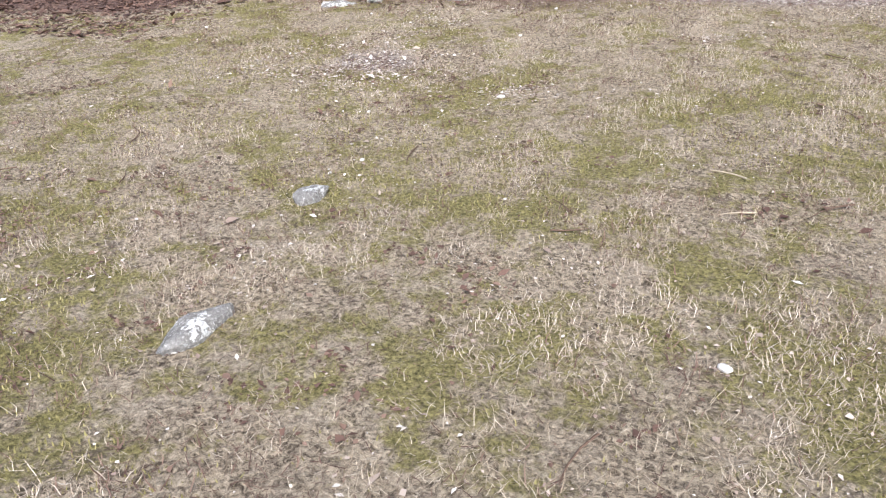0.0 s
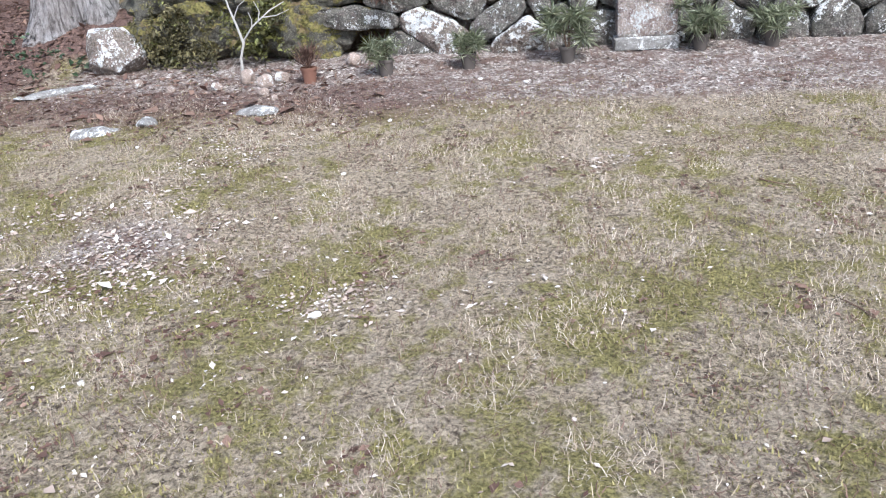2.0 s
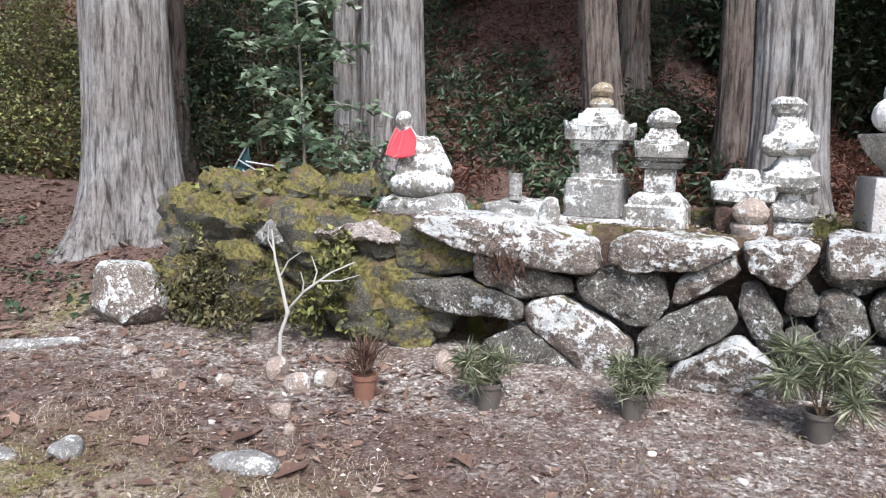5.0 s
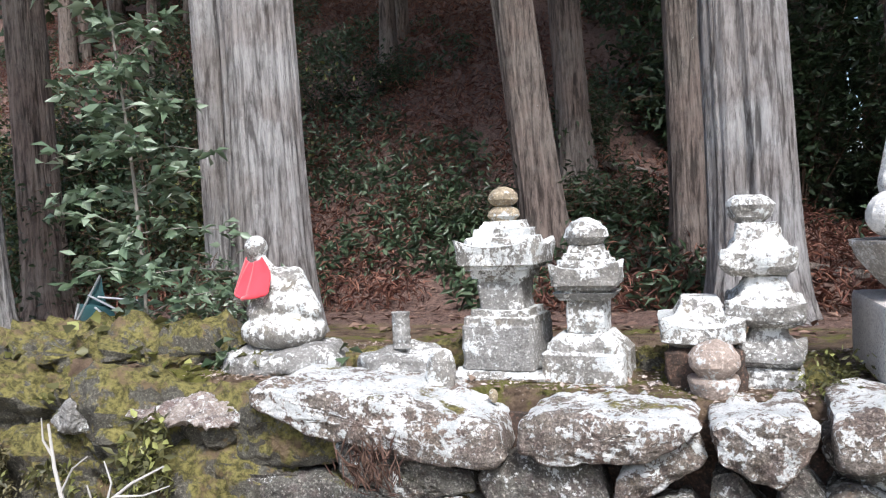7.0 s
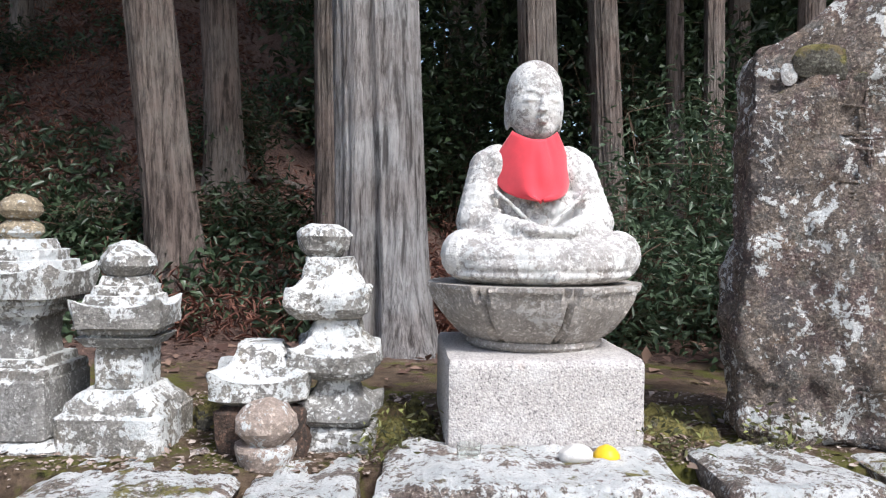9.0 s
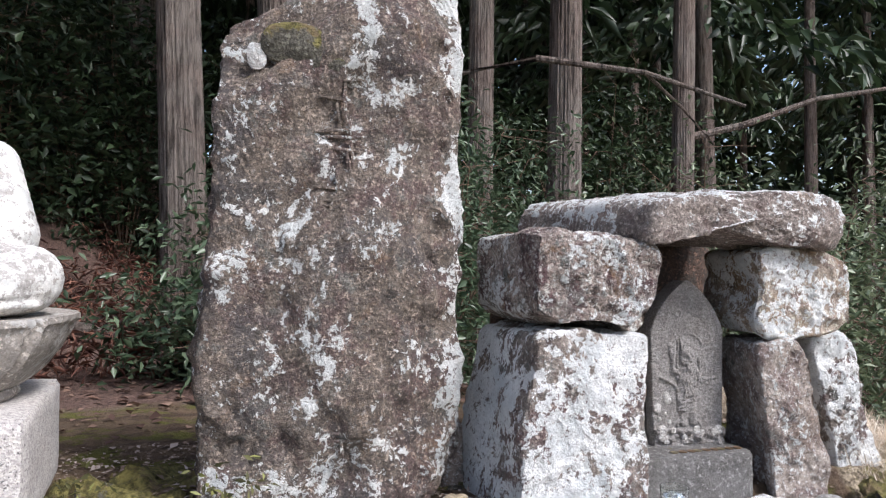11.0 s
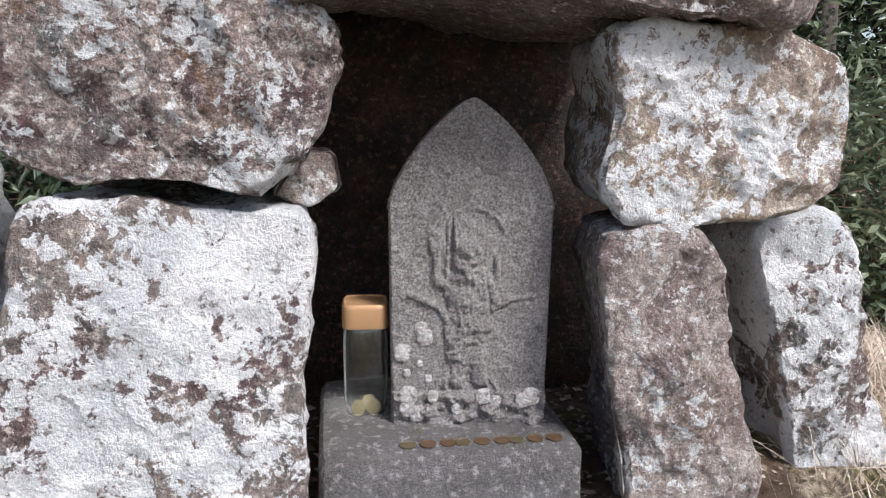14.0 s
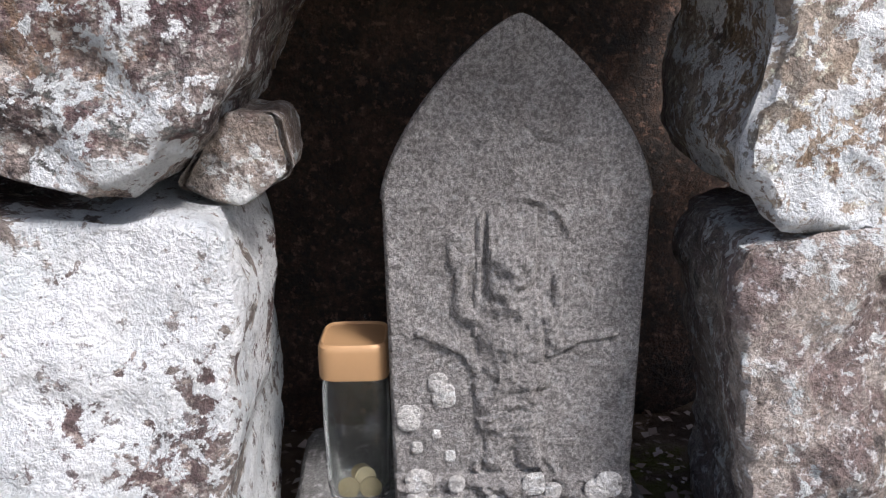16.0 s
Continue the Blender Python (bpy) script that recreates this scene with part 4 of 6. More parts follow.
def ball(r, h, flat=0.35):
    return [(0, r * flat, r * flat, 0), (h * 0.12, r * 0.75, r * 0.75, 0), (h * 0.35, r, r, 0), (h * 0.6, r * 0.97, r * 0.97, 0), (h * 0.85, r * 0.66, r * 0.66, 0), (h, r * 0.2, r * 0.2, 0)]


def build_markers():
    a = thing("stone_pagoda", "tall weathered stone pagoda with carved square box and ochre finial", "stone pagoda", "stone pagodas on the terrace", at=(0.86, 4.16, 0.93), turn=-4)
    tier("plinth", a, slab(0.2, 0.11, 0.02), 0, M_PAGODA, 1, 7, 3, wobble=0.014)
    tier("box", a, slab(0.16, 0.2, 0.012, 0.97), 0.105, M_PAGODA_GREY, 2, 10)
    tier("step", a, [(0, 0.15, 0.15, 0), (0.03, 0.15, 0.15, 0), (0.035, 0.13, 0.13, 0), (0.06, 0.125, 0.125, 0)], 0.3, M_PAGODA, 3, 9)
    tier("neck", a, slab(0.095, 0.13, 0.006), 0.355, M_PAGODA_GREY, 4, 10)
    tier("cornice", a, [(0, 0.1, 0.1, 0), (0.014, 0.1, 0.1, 0), (0.015, 0.118, 0.118, 0), (0.032, 0.12, 0.12, 0)], 0.478, M_PAGODA, 5, 9)
    tier("roof", a, roof(0.178, 0.23, 0.075, 0.03), 0.505, M_PAGODA, 6, 9, 2, wobble=0.009)
    tier("ring", a, ball(0.068, 0.075, 0.9), 0.73, M_OCHRE, 7, 2)
    tier("finial", a, ball(0.066, 0.085), 0.795, M_OCHRE, 8, 2)
    b = thing("stone_pagoda", "shorter weathered stone pagoda with a round capping stone", "stone pagoda", "stone pagodas on the terrace", at=(1.215, 4.13, 0.93), turn=-3)
    tier("base", b, slab(0.165, 0.2, 0.014, 0.98), 0, M_PAGODA, 11, 9, wobble=0.009)
    tier("step", b, [(0, 0.15, 0.15, 0), (0.03, 0.14, 0.14, 0), (0.07, 0.1, 0.1, 0)], 0.195, M_PAGODA, 12, 8, wobble=0.01)
    tier("neck", b, slab(0.078, 0.14, 0.006), 0.26, M_PAGODA, 13, 10)
    tier("cornice", b, [(0, 0.1, 0.1, 0), (0.03, 0.125, 0.125, 0)], 0.4, M_PAGODA_GREY, 14, 9)
    tier("roof", b, roof(0.138, 0.2, 0.06, 0.024), 0.42, M_PAGODA, 15, 9, 4, wobble=0.009)
    tier("finial", b, ball(0.092, 0.125), 0.61, M_PAGODA, 16, 2, wobble=0.01)
    c = thing("stacked_stones", "old pagoda roof stone with a round pinkish stone before it", "stone pile", at=(1.67, 4.12, 0.93))
    tier("dark_base", c, slab(0.14, 0.22, 0.02), 0, M_DARK, 21, 5, wobble=0.02)
    tier("roof_stone", c, [(0, 0.08, 0.08, 0), (0.03, 0.15, 0.15, 0.01), (0.09, 0.155, 0.155, 0.05), (0.13, 0.1, 0.1, 0.01), (0.17, 0.08, 0.08, 0), (0.2, 0.065, 0.065, 0)], 0.21, M_PAGODA, 22, 6, 5, (-0.02, 0.0), 0.009)
    tier("round_stone", c, ball(0.09, 0.14, 0.6), 0.125, M_PINK, 23, 2.3, 0, (0.03, -0.19), 0.006)
    tier("bowl_stone", c, [(0, 0.045, 0.045, 0), (0.03, 0.075, 0.075, 0), (0.085, 0.088, 0.088, 0), (0.1, 0.085, 0.085, 0)], 0.03, M_PINK, 24, 2.2, 0, (0.025, -0.19), 0.006)
    d = thing("stone_pagoda", "leaning stack of three curved pagoda roof stones with a knob", "stone pagoda", "stone pagodas on the terrace", at=(1.9, 4.15, 0.95), turn=-6)
    tier("base", d, slab(0.115, 0.12, 0.015), 0, M_PAGODA_GREY, 31, 6, wobble=0.012)
    for k, (z, hw, h, dx, tl) in enumerate(((0.12, 0.125, 0.15, 0, 0), (0.28, 0.14, 0.19, -0.015, 3), (0.465, 0.135, 0.2, -0.03, -2))):
        tier("roof_stone", d, [(0, hw * 0.72, hw * 0.72, 0), (h * 0.1, hw * 0.92, hw * 0.92, 0), (h * 0.16, hw, hw, 0.015), (h * 0.42, hw * 0.99, hw * 0.99, 0.03), (h * 0.5, hw * 0.84, hw * 0.84, 0.01), (h * 0.72, hw * 0.6, hw * 0.6, 0), (h, hw * 0.5, hw * 0.5, 0)], z, M_PAGODA if k else M_PAGODA_GREY, 32 + k, 6, 3 * k, (dx, 0), 0.011, tl)
    tier("knob", d, [(0, 0.045, 0.045, 0), (0.03, 0.075, 0.075, 0), (0.075, 0.085, 0.085, 0), (0.1, 0.07, 0.07, 0), (0.115, 0.04, 0.04, 0)], 0.66, M_PAGODA, 36, 3, 0, (-0.055, 0), 0.01)
    e = thing("stone_cairn", "small ribbed stone cylinder on a low rough rock", "stone pile", at=(0.38, 4.1, 0.96))
    rock("rock", (0, 0, 0), (0.38, 0.3, 0.17), M_PAGODA_GREY, 51, 10, parent=e, rough=0.07)
    tier("cylinder", e, [(0.16 * k / 8, 0.042 - 0.0035 * (k % 2), 0.042 - 0.0035 * (k % 2), 0) for k in range(9)], 0.155, M_PAGODA_GREY, 52, 2, wobble=0.002)
    o = rock("upright_stone", (0.64, 3.86, 0.94), (0.12, 0.1, 0.22), M_PAGODA, 53, 10, (0, 6), power=2.6, rough=0.03)
    tagged(o, "small pale rounded stone standing on the wall top", "stone")
    for x, y, w, h, m in ((0.83, 3.78, 0.09, 0.03, M_WHITESTONE), (0.52, 3.85, 0.09, 0.025, M_WHITESTONE), (0.9, 3.76, 0.035, 0.06, M_OCHRE), (1.48, 4.0, 0.07, 0.06, M_BOULDER_ROUGH), (3.08, 3.85, 0.05, 0.05, M_PINK), (3.16, 3.9, 0.08, 0.05, M_PINK), (3.0, 3.95, 0.04, 0.03, M_PINK), (3.4, 3.84, 0.06, 0.04, M_PINK), (3.9, 3.9, 0.1, 0.09, M_OCHRE), (0.12, 3.86, 0.07, 0.05, M_PINK), (3.3, 3.8, 0.05, 0.035, M_PINK), (3.55, 3.8, 0.05, 0.03, M_PINK)):
        tagged(rock("pebble", (x, y, 0.965), (w, w * 0.8, h), m, int(x * 50), 20, power=2.5, cuts=4, rough=0.05), "small loose stone on the terrace edge", "pebble", "pebbles on the terrace")
    for x, y, w, d_, h in ((1.46, 4.35, 0.22, 0.25, 0.16), (0.1, 4.25, 0.5, 0.3, 0.14), (0.6, 4.45, 0.6, 0.35, 0.16), (2.05, 4.4, 0.35, 0.5, 0.1), (3.1, 4.35, 0.5, 0.6, 0.1), (-1.5, 4.12, 0.85, 0.7, 0.24), (-0.9, 4.12, 0.85, 0.6, 0.24), (3.95, 4.3, 0.4, 0.4, 0.12), (5.28, 3.62, 0.2, 0.3, 0.07)):
        z = 0.97 if x < -0.5 else 0.93
        tagged(rock("moss_cushion", (x, y, z), (w, d_, h), M_MOSSROCK, int(x * 31 + 200), 0, power=2.2, rough=0.11, cuts=16, grain=5.0, facets=0), "low cushion of yellow-green moss on the terrace", "moss", "moss cushions on the terrace")


build_markers()

# ---- statues ----


@functools.lru_cache
def ball_arrays(seg):
    """Corners and faces of a unit ball."""
    n = seg * 2 // 3
    th, ph = np.linspace(0, np.pi, n + 1), np.linspace(0, 2 * np.pi, seg, endpoint=False)
    P, T = np.meshgrid(ph, th)
    v = np.stack([np.sin(T) * np.cos(P), np.sin(T) * np.sin(P), np.cos(T)], -1).reshape(-1, 3)
    i = np.arange(v.shape[0]).reshape(n + 1, seg)
    nxt = np.roll(i, -1, 1)
    return v, np.stack([i[:-1], i[1:], nxt[1:], nxt[:-1]], -1).reshape(-1, 4)


def blob(clay, at, size, rot=(0, 0, 0), seg=20):
    v, f = ball_arrays(seg)
    m = np.array(Euler([radians(a) for a in rot]).to_matrix())
    base = sum(len(p[0]) for p in clay)
    clay.append(((v * np.array(size)) @ m.T + np.array(at), f + base))


def limb(clay, a, b, r0, r1, steps=7):
    a, b = Vector(a), Vector(b)
    for k in range(steps):
        f = k / (steps - 1)
        r = r0 + (r1 - r0) * f
        blob(clay, a.lerp(b, f), (r, r, r), seg=12)


def remeshed(name, clay, material, voxel, smooth_times=4):
    """Melts the heap of balls into one skin."""
    ob = sheet(name, np.concatenate([p[0] for p in clay]), np.concatenate([p[1] for p in clay]), material, smooth=True)
    r = ob.modifiers.new("remesh", "REMESH")
    r.mode, r.voxel_size, r.use_smooth_shade = "VOXEL", voxel, True
    s = ob.modifiers.new("smooth", "SMOOTH")
    s.factor, s.iterations = 0.5, smooth_times
    return ob


def seated_statue():
    bm = []
    # folded legs under the robe
    blob(bm, (0, -0.02, 0.085), (0.31, 0.24, 0.1))
    blob(bm, (-0.23, -0.08, 0.085), (0.115, 0.13, 0.09), (0, 0, 20))
    blob(bm, (0.23, -0.08, 0.085), (0.115, 0.13, 0.09), (0, 0, -20))
    limb(bm, (-0.27, -0.1, 0.09), (0.08, -0.23, 0.075), 0.085, 0.06)
    limb(bm, (0.27, -0.1, 0.09), (-0.08, -0.2, 0.08), 0.085, 0.06)
    blob(bm, (0, -0.1, 0.03), (0.32, 0.19, 0.045))
    blob(bm, (0, -0.1, 0.085), (0.335, 0.185, 0.08))
    blob(bm, (0, -0.14, 0.06), (0.3, 0.155, 0.06))
    # torso and shoulders
    blob(bm, (0, 0.06, 0.22), (0.17, 0.135, 0.2))
    blob(bm, (0, 0.06, 0.36), (0.175, 0.12, 0.13))
    blob(bm, (-0.13, 0.06, 0.38), (0.08, 0.1, 0.09))
    blob(bm, (0.13, 0.06, 0.38), (0.08, 0.1, 0.09))
    # sleeves
    for s in (-1, 1):
        limb(bm, (s * 0.165, 0.05, 0.38), (s * 0.215, -0.01, 0.2), 0.072, 0.075)
        limb(bm, (s * 0.215, -0.02, 0.19), (s * 0.06, -0.19, 0.165), 0.06, 0.034)
        blob(bm, (s * 0.16, -0.08, 0.14), (0.07, 0.09, 0.06))
        # robe edge over the shoulder
        for k in range(3):
            limb(bm, (s * (0.075 + 0.035 * k), -0.03 + 0.02 * k, 0.36 - 0.03 * k), (s * (0.045 + 0.03 * k), -0.068 + 0.018 * k, 0.23), 0.016, 0.014, 12)
        limb(bm, (s * 0.07, -0.02, 0.42), (s * -0.02, -0.075, 0.25), 0.02, 0.018, 14)
    # folds of the sleeves and the robe across the chest
    for s in (-1, 1):
        for k in range(4):
            z = 0.33 - 0.045 * k
            limb(bm, (s * 0.245, 0.02 - 0.01 * k, z - 0.02), (s * 0.15, -0.075 - 0.012 * k, z - 0.05), 0.007, 0.008, 14)
        for k in range(3):
            limb(bm, (s * (0.16 - 0.035 * k), -0.075 - 0.01 * k, 0.3 - 0.03 * k), (s * (0.05 - 0.012 * k), -0.1, 0.2 - 0.008 * k), 0.008, 0.007, 18)
        for k in range(4):
            limb(bm, (s * (0.3 - 0.03 * k), -0.14 - 0.028 * k, 0.125 - 0.012 * k), (s * (0.24 - 0.045 * k), -0.185 - 0.02 * k, 0.05), 0.008, 0.008, 14)
    limb(bm, (-0.3, -0.12, 0.035), (0.0, -0.285, 0.028), 0.02, 0.02, 16)
    limb(bm, (0.3, -0.12, 0.035), (0.0, -0.285, 0.028), 0.02, 0.02, 16)
    # hands in the lap
    blob(bm, (-0.035, -0.2, 0.165), (0.065, 0.035, 0.022), (0, 8, 10))
    blob(bm, (0.04, -0.205, 0.168), (0.06, 0.033, 0.02), (0, -8, -10))
    for k in range(4):
        limb(bm, (-0.05 + 0.03 * k, -0.235, 0.17), (-0.02 + 0.03 * k, -0.228, 0.162), 0.01, 0.01, 3)
    # robe folds over the legs
    for k in range(7):
        x = -0.2 + 0.066 * k
        limb(bm, (x * 0.5, -0.2, 0.15), (x * 1.25, -0.255 + abs(x) * 0.35, 0.05), 0.014, 0.016, 9)
    # neck and head
    blob(bm, (0, 0.04, 0.475), (0.062, 0.06, 0.06))
    blob(bm, (0, 0.035, 0.64), (0.103, 0.112, 0.118), seg=28)
    blob(bm, (0, 0.012, 0.59), (0.1, 0.1, 0.112), seg=32)
    blob(bm, (0, -0.018, 0.526), (0.066, 0.056, 0.05))
    limb(bm, (0, -0.084, 0.622), (0, -0.094, 0.574), 0.008, 0.012, 8)
    blob(bm, (0, -0.097, 0.569), (0.0185, 0.012, 0.009))
    for s in (-1, 1):
        blob(bm, (s * 0.04, -0.0725, 0.604), (0.027, 0.012, 0.01), (0, 0, s * 22))
        limb(bm, (s * 0.01, -0.083, 0.624), (s * 0.038, -0.072, 0.64), 0.006, 0.006, 8)
        limb(bm, (s * 0.038, -0.072, 0.64), (s * 0.076, -0.045, 0.628), 0.006, 0.005, 8)
        blob(bm, (s * 0.096, 0.045, 0.575), (0.013, 0.024, 0.06))
    blob(bm, (0, -0.083, 0.542), (0.023, 0.012, 0.006))
    blob(bm, (0, -0.08, 0.531), (0.019, 0.012, 0.006))
    ob = remeshed("seated_statue", bm, M_STATUE, 0.005, 2)
    ob.matrix_world = pose(2.56, 4.22, 1.54, 0, 0, 4) @ Matrix.Diagonal((0.96, 1.0, 1.01, 1))
    return tagged(ob, "seated pale stone statue with closed eyes on a lotus pedestal", "statue")


def bib(name, at, w, h, curve, label, turn=0, back=0.0, folds=5, amp=0.008, lean=0.0, curl=0.18, round_=0.5, gather=0.0):
    """A red cloth bib: a rounded flap that hangs in folds from the neck."""
    nu, nv = 41, 21
    verts, faces = [], []
    for j in range(nv):
        v = j / (nv - 1)
        for i in range(nu):
            u = -1 + 2 * i / (nu - 1)
            half = w * (0.58 + 0.42 * math.sin(min(1.0, v * 1.8) * math.pi / 2)) * (1 if v < round_ else math.sqrt(max(0.0, 1 - ((v - round_) / (1.001 - round_)) ** 3.6)))
            x = u * half
            drop = h * v * (1 - curl * u * u) + 0.006 * math.cos(u * folds * 2.2) * v
            y = curve * (x / w) ** 2 - back * v + amp * math.sin(u * folds * 1.9 + 0.6) * v ** 0.7 + 0.3 * amp * math.sin(u * 11 + v * 3) - gather * math.exp(-((u - 0.1) / 0.16) ** 2) * math.sin(min(1.0, v * 1.3) * math.pi) + 0.5 * gather * math.exp(-((u - 0.42) / 0.1) ** 2) * (1 - v)
            verts.append((x, y, -drop + 0.25 * w * u * u * (1 - v)))
    for j in range(nv - 1):
        for i in range(nu - 1):
            a = j * nu + i
            faces.append((a, a + 1, a + nu + 1, a + nu))
    ob = sheet(name, verts, faces, M_RED, smooth=True)
    s = ob.modifiers.new("thick", "SOLIDIFY")
    s.thickness = 0.004
    ob.matrix_world = pose(*at, lean, 0, turn)
    return tagged(ob, label, "bib")


def lotus_pedestal():
    seg, rows = 144, 26
    bm = bmesh.new()
    grid = []
    for j in range(rows):
        f = j / (rows - 1)
        z = 0.02 + 0.195 * f
        r = 0.21 + 0.148 * math.sin(min(1, f * 1.08) * math.pi / 2) ** 0.8
        row = []
        for i in range(seg):
            a = 2 * math.pi * i / seg
            p = (a * 8 / (2 * math.pi)) % 1.0
            e = abs(p - 0.5) * 2
            e = e * (1.0 + 0.14 * (1 - math.sin(math.pi * f)))
            groove = 0.03 * math.exp(-((e - 1.0) / 0.055) ** 2) - 0.009 * math.exp(-((e - 0.84) / 0.06) ** 2) + 0.012 * max(0.0, 1 - e) * math.sin(math.pi * f)
            rim = 0.012 * smooth(f, 0.86, 0.93)
            rr = r - float(groove) + float(rim)
            rr += rough3((math.cos(a) * r, math.sin(a) * r, z), 14, 2) * 0.004
            row.append(bm.verts.new((math.cos(a) * rr, math.sin(a) * rr * 0.92, z)))
        grid.append(row)
    for a, b in zip(grid, grid[1:]):
        for i in range(seg):
            bm.faces.new((a[i], a[(i + 1) % seg], b[(i + 1) % seg], b[i]))
    top = bm.verts.new((0, 0, 0.212))
    bot = bm.verts.new((0, 0, 0.02))
    for i in range(seg):
        bm.faces.new((grid[-1][i], grid[-1][(i + 1) % seg], top))
        bm.faces.new((grid[0][(i + 1) % seg], grid[0][i], bot))
    t = thing("lotus_pedestal", "round grey stone pedestal carved as large lotus petals", "pedestal", at=(2.56, 4.22, 1.322), turn=10)
    part("petal_bowl", bm, M_LOTUS, t)
    part("foot_ring", ring_bm(rounded([(0, 0.225, 0.21, 0), (0.012, 0.235, 0.22, 0), (0.028, 0.23, 0.215, 0)]), 64, 2, 0.003, 4), M_LOTUS, t)
    return t


def build_statue_group():
    o = part("granite_block", rock_bm(0.618, 0.66, 0.285, 61, power=26, rough=0.006, cuts=15, facets=0), M_GRANITE)
    o.matrix_world = pose(2.55, 4.225, 1.035)
    tagged(o, "rectangular block of speckled pale granite under the statue", "stone block")
    lotus_pedestal()
    seated_statue()
    bib("bib", (2.55, 4.143, 2.016), 0.13, 0.212, 0.1, "red cloth bib hung round the neck of the seated statue", 4, 0.06, 3, 0.007, 0.0, 0.05, 0.45, 0.016)
    # small statue
    bm = []
    blob(bm, (0, 0, 0.03), (0.19, 0.14, 0.05))
    for k in range(14):
        a = 2 * math.pi * k / 14
        blob(bm, (0.155 * math.cos(a), 0.115 * math.sin(a), 0.07), (0.06, 0.05, 0.06))
    blob(bm, (0, 0, 0.1), (0.17, 0.13, 0.07))
    blob(bm, (0.02, 0.02, 0.2), (0.14, 0.11, 0.09))
    blob(bm, (0.0, 0.02, 0.28), (0.1, 0.085, 0.1))
    limb(bm, (0.06, 0.02, 0.33), (0.15, -0.02, 0.17), 0.05, 0.055)
    limb(bm, (-0.06, 0.02, 0.33), (-0.12, -0.04, 0.17), 0.045, 0.05)
    limb(bm, (-0.06, 0.01, 0.34), (-0.115, 0.0, 0.42), 0.045, 0.034, 6)
    blob(bm, (-0.125, 0.0, 0.475), (0.056, 0.058, 0.06))
    o = remeshed("small_statue", bm, M_PAGODA, 0.009, 2)
    o.matrix_world = pose(-0.255, 4.14, 1.11, 0, 0, 8)
    tagged(o, "small weathered stone statue with a round head on a mossy rock", "statue")
    bib("bib", (-0.375, 4.075, 1.515), 0.11, 0.165, 0.05, "bright red cloth bib on the small stone statue", -18, 0.07, 4, 0.014, 0.0, 0.0, 0.9)
    o = rock("base_rock", (-0.24, 4.12, 0.95), (0.56, 0.42, 0.19), M_PAGODA_GREY, 63, 5, power=3.2, rough=0.07)
    tagged(o, "flat rough rock with moss under the small statue", "rock")
    # offerings on the wall top
    y = part("yuzu", ring_bm(rounded(ball(0.039, 0.07, 0.3)), 24, 2, 0.0012, 71), M_YUZU)
    y.matrix_world = pose(2.705, 3.79, 1.02)
    tagged(y, "yellow yuzu fruit offered on the wall top", "fruit")
    o = rock("white_stone", (2.61, 3.775, 1.036), (0.1, 0.075, 0.06), M_WHITESTONE, 72, 5, power=2.2, rough=0.02, facets=1)
    tagged(o, "smooth white oval stone on the wall top", "stone")
    cup_of_water((2.3, 3.775, 1.03), 0.037, 0.068)


def cup_of_water(at, r, h):
    c = thing("glass_cup", "clear glass cup of water set down as an offering", "cup", "offering cups", at=at)
    wall = [(0, r * 0.78, r * 0.78, 0), (0.004, r * 0.82, r * 0.82, 0), (h * 0.5, r * 0.9, r * 0.9, 0), (h, r, r, 0), (h, r - 0.003, r - 0.003, 0), (h * 0.5, r * 0.9 - 0.003, r * 0.9 - 0.003, 0), (0.006, r * 0.8 - 0.003, r * 0.8 - 0.003, 0)]
    g = part("glass", ring_bm(wall, 32, 2, 0.0), M_GLASS, c)
    g.visible_shadow = False
    w = part("water", ring_bm([(0.0075, r * 0.8 - 0.0045, r * 0.8 - 0.0045, 0), (h * 0.72, r * 0.93 - 0.0045, r * 0.93 - 0.0045, 0)], 32, 2, 0.0), M_WATER, c)
    w.visible_shadow = False


build_statue_group()

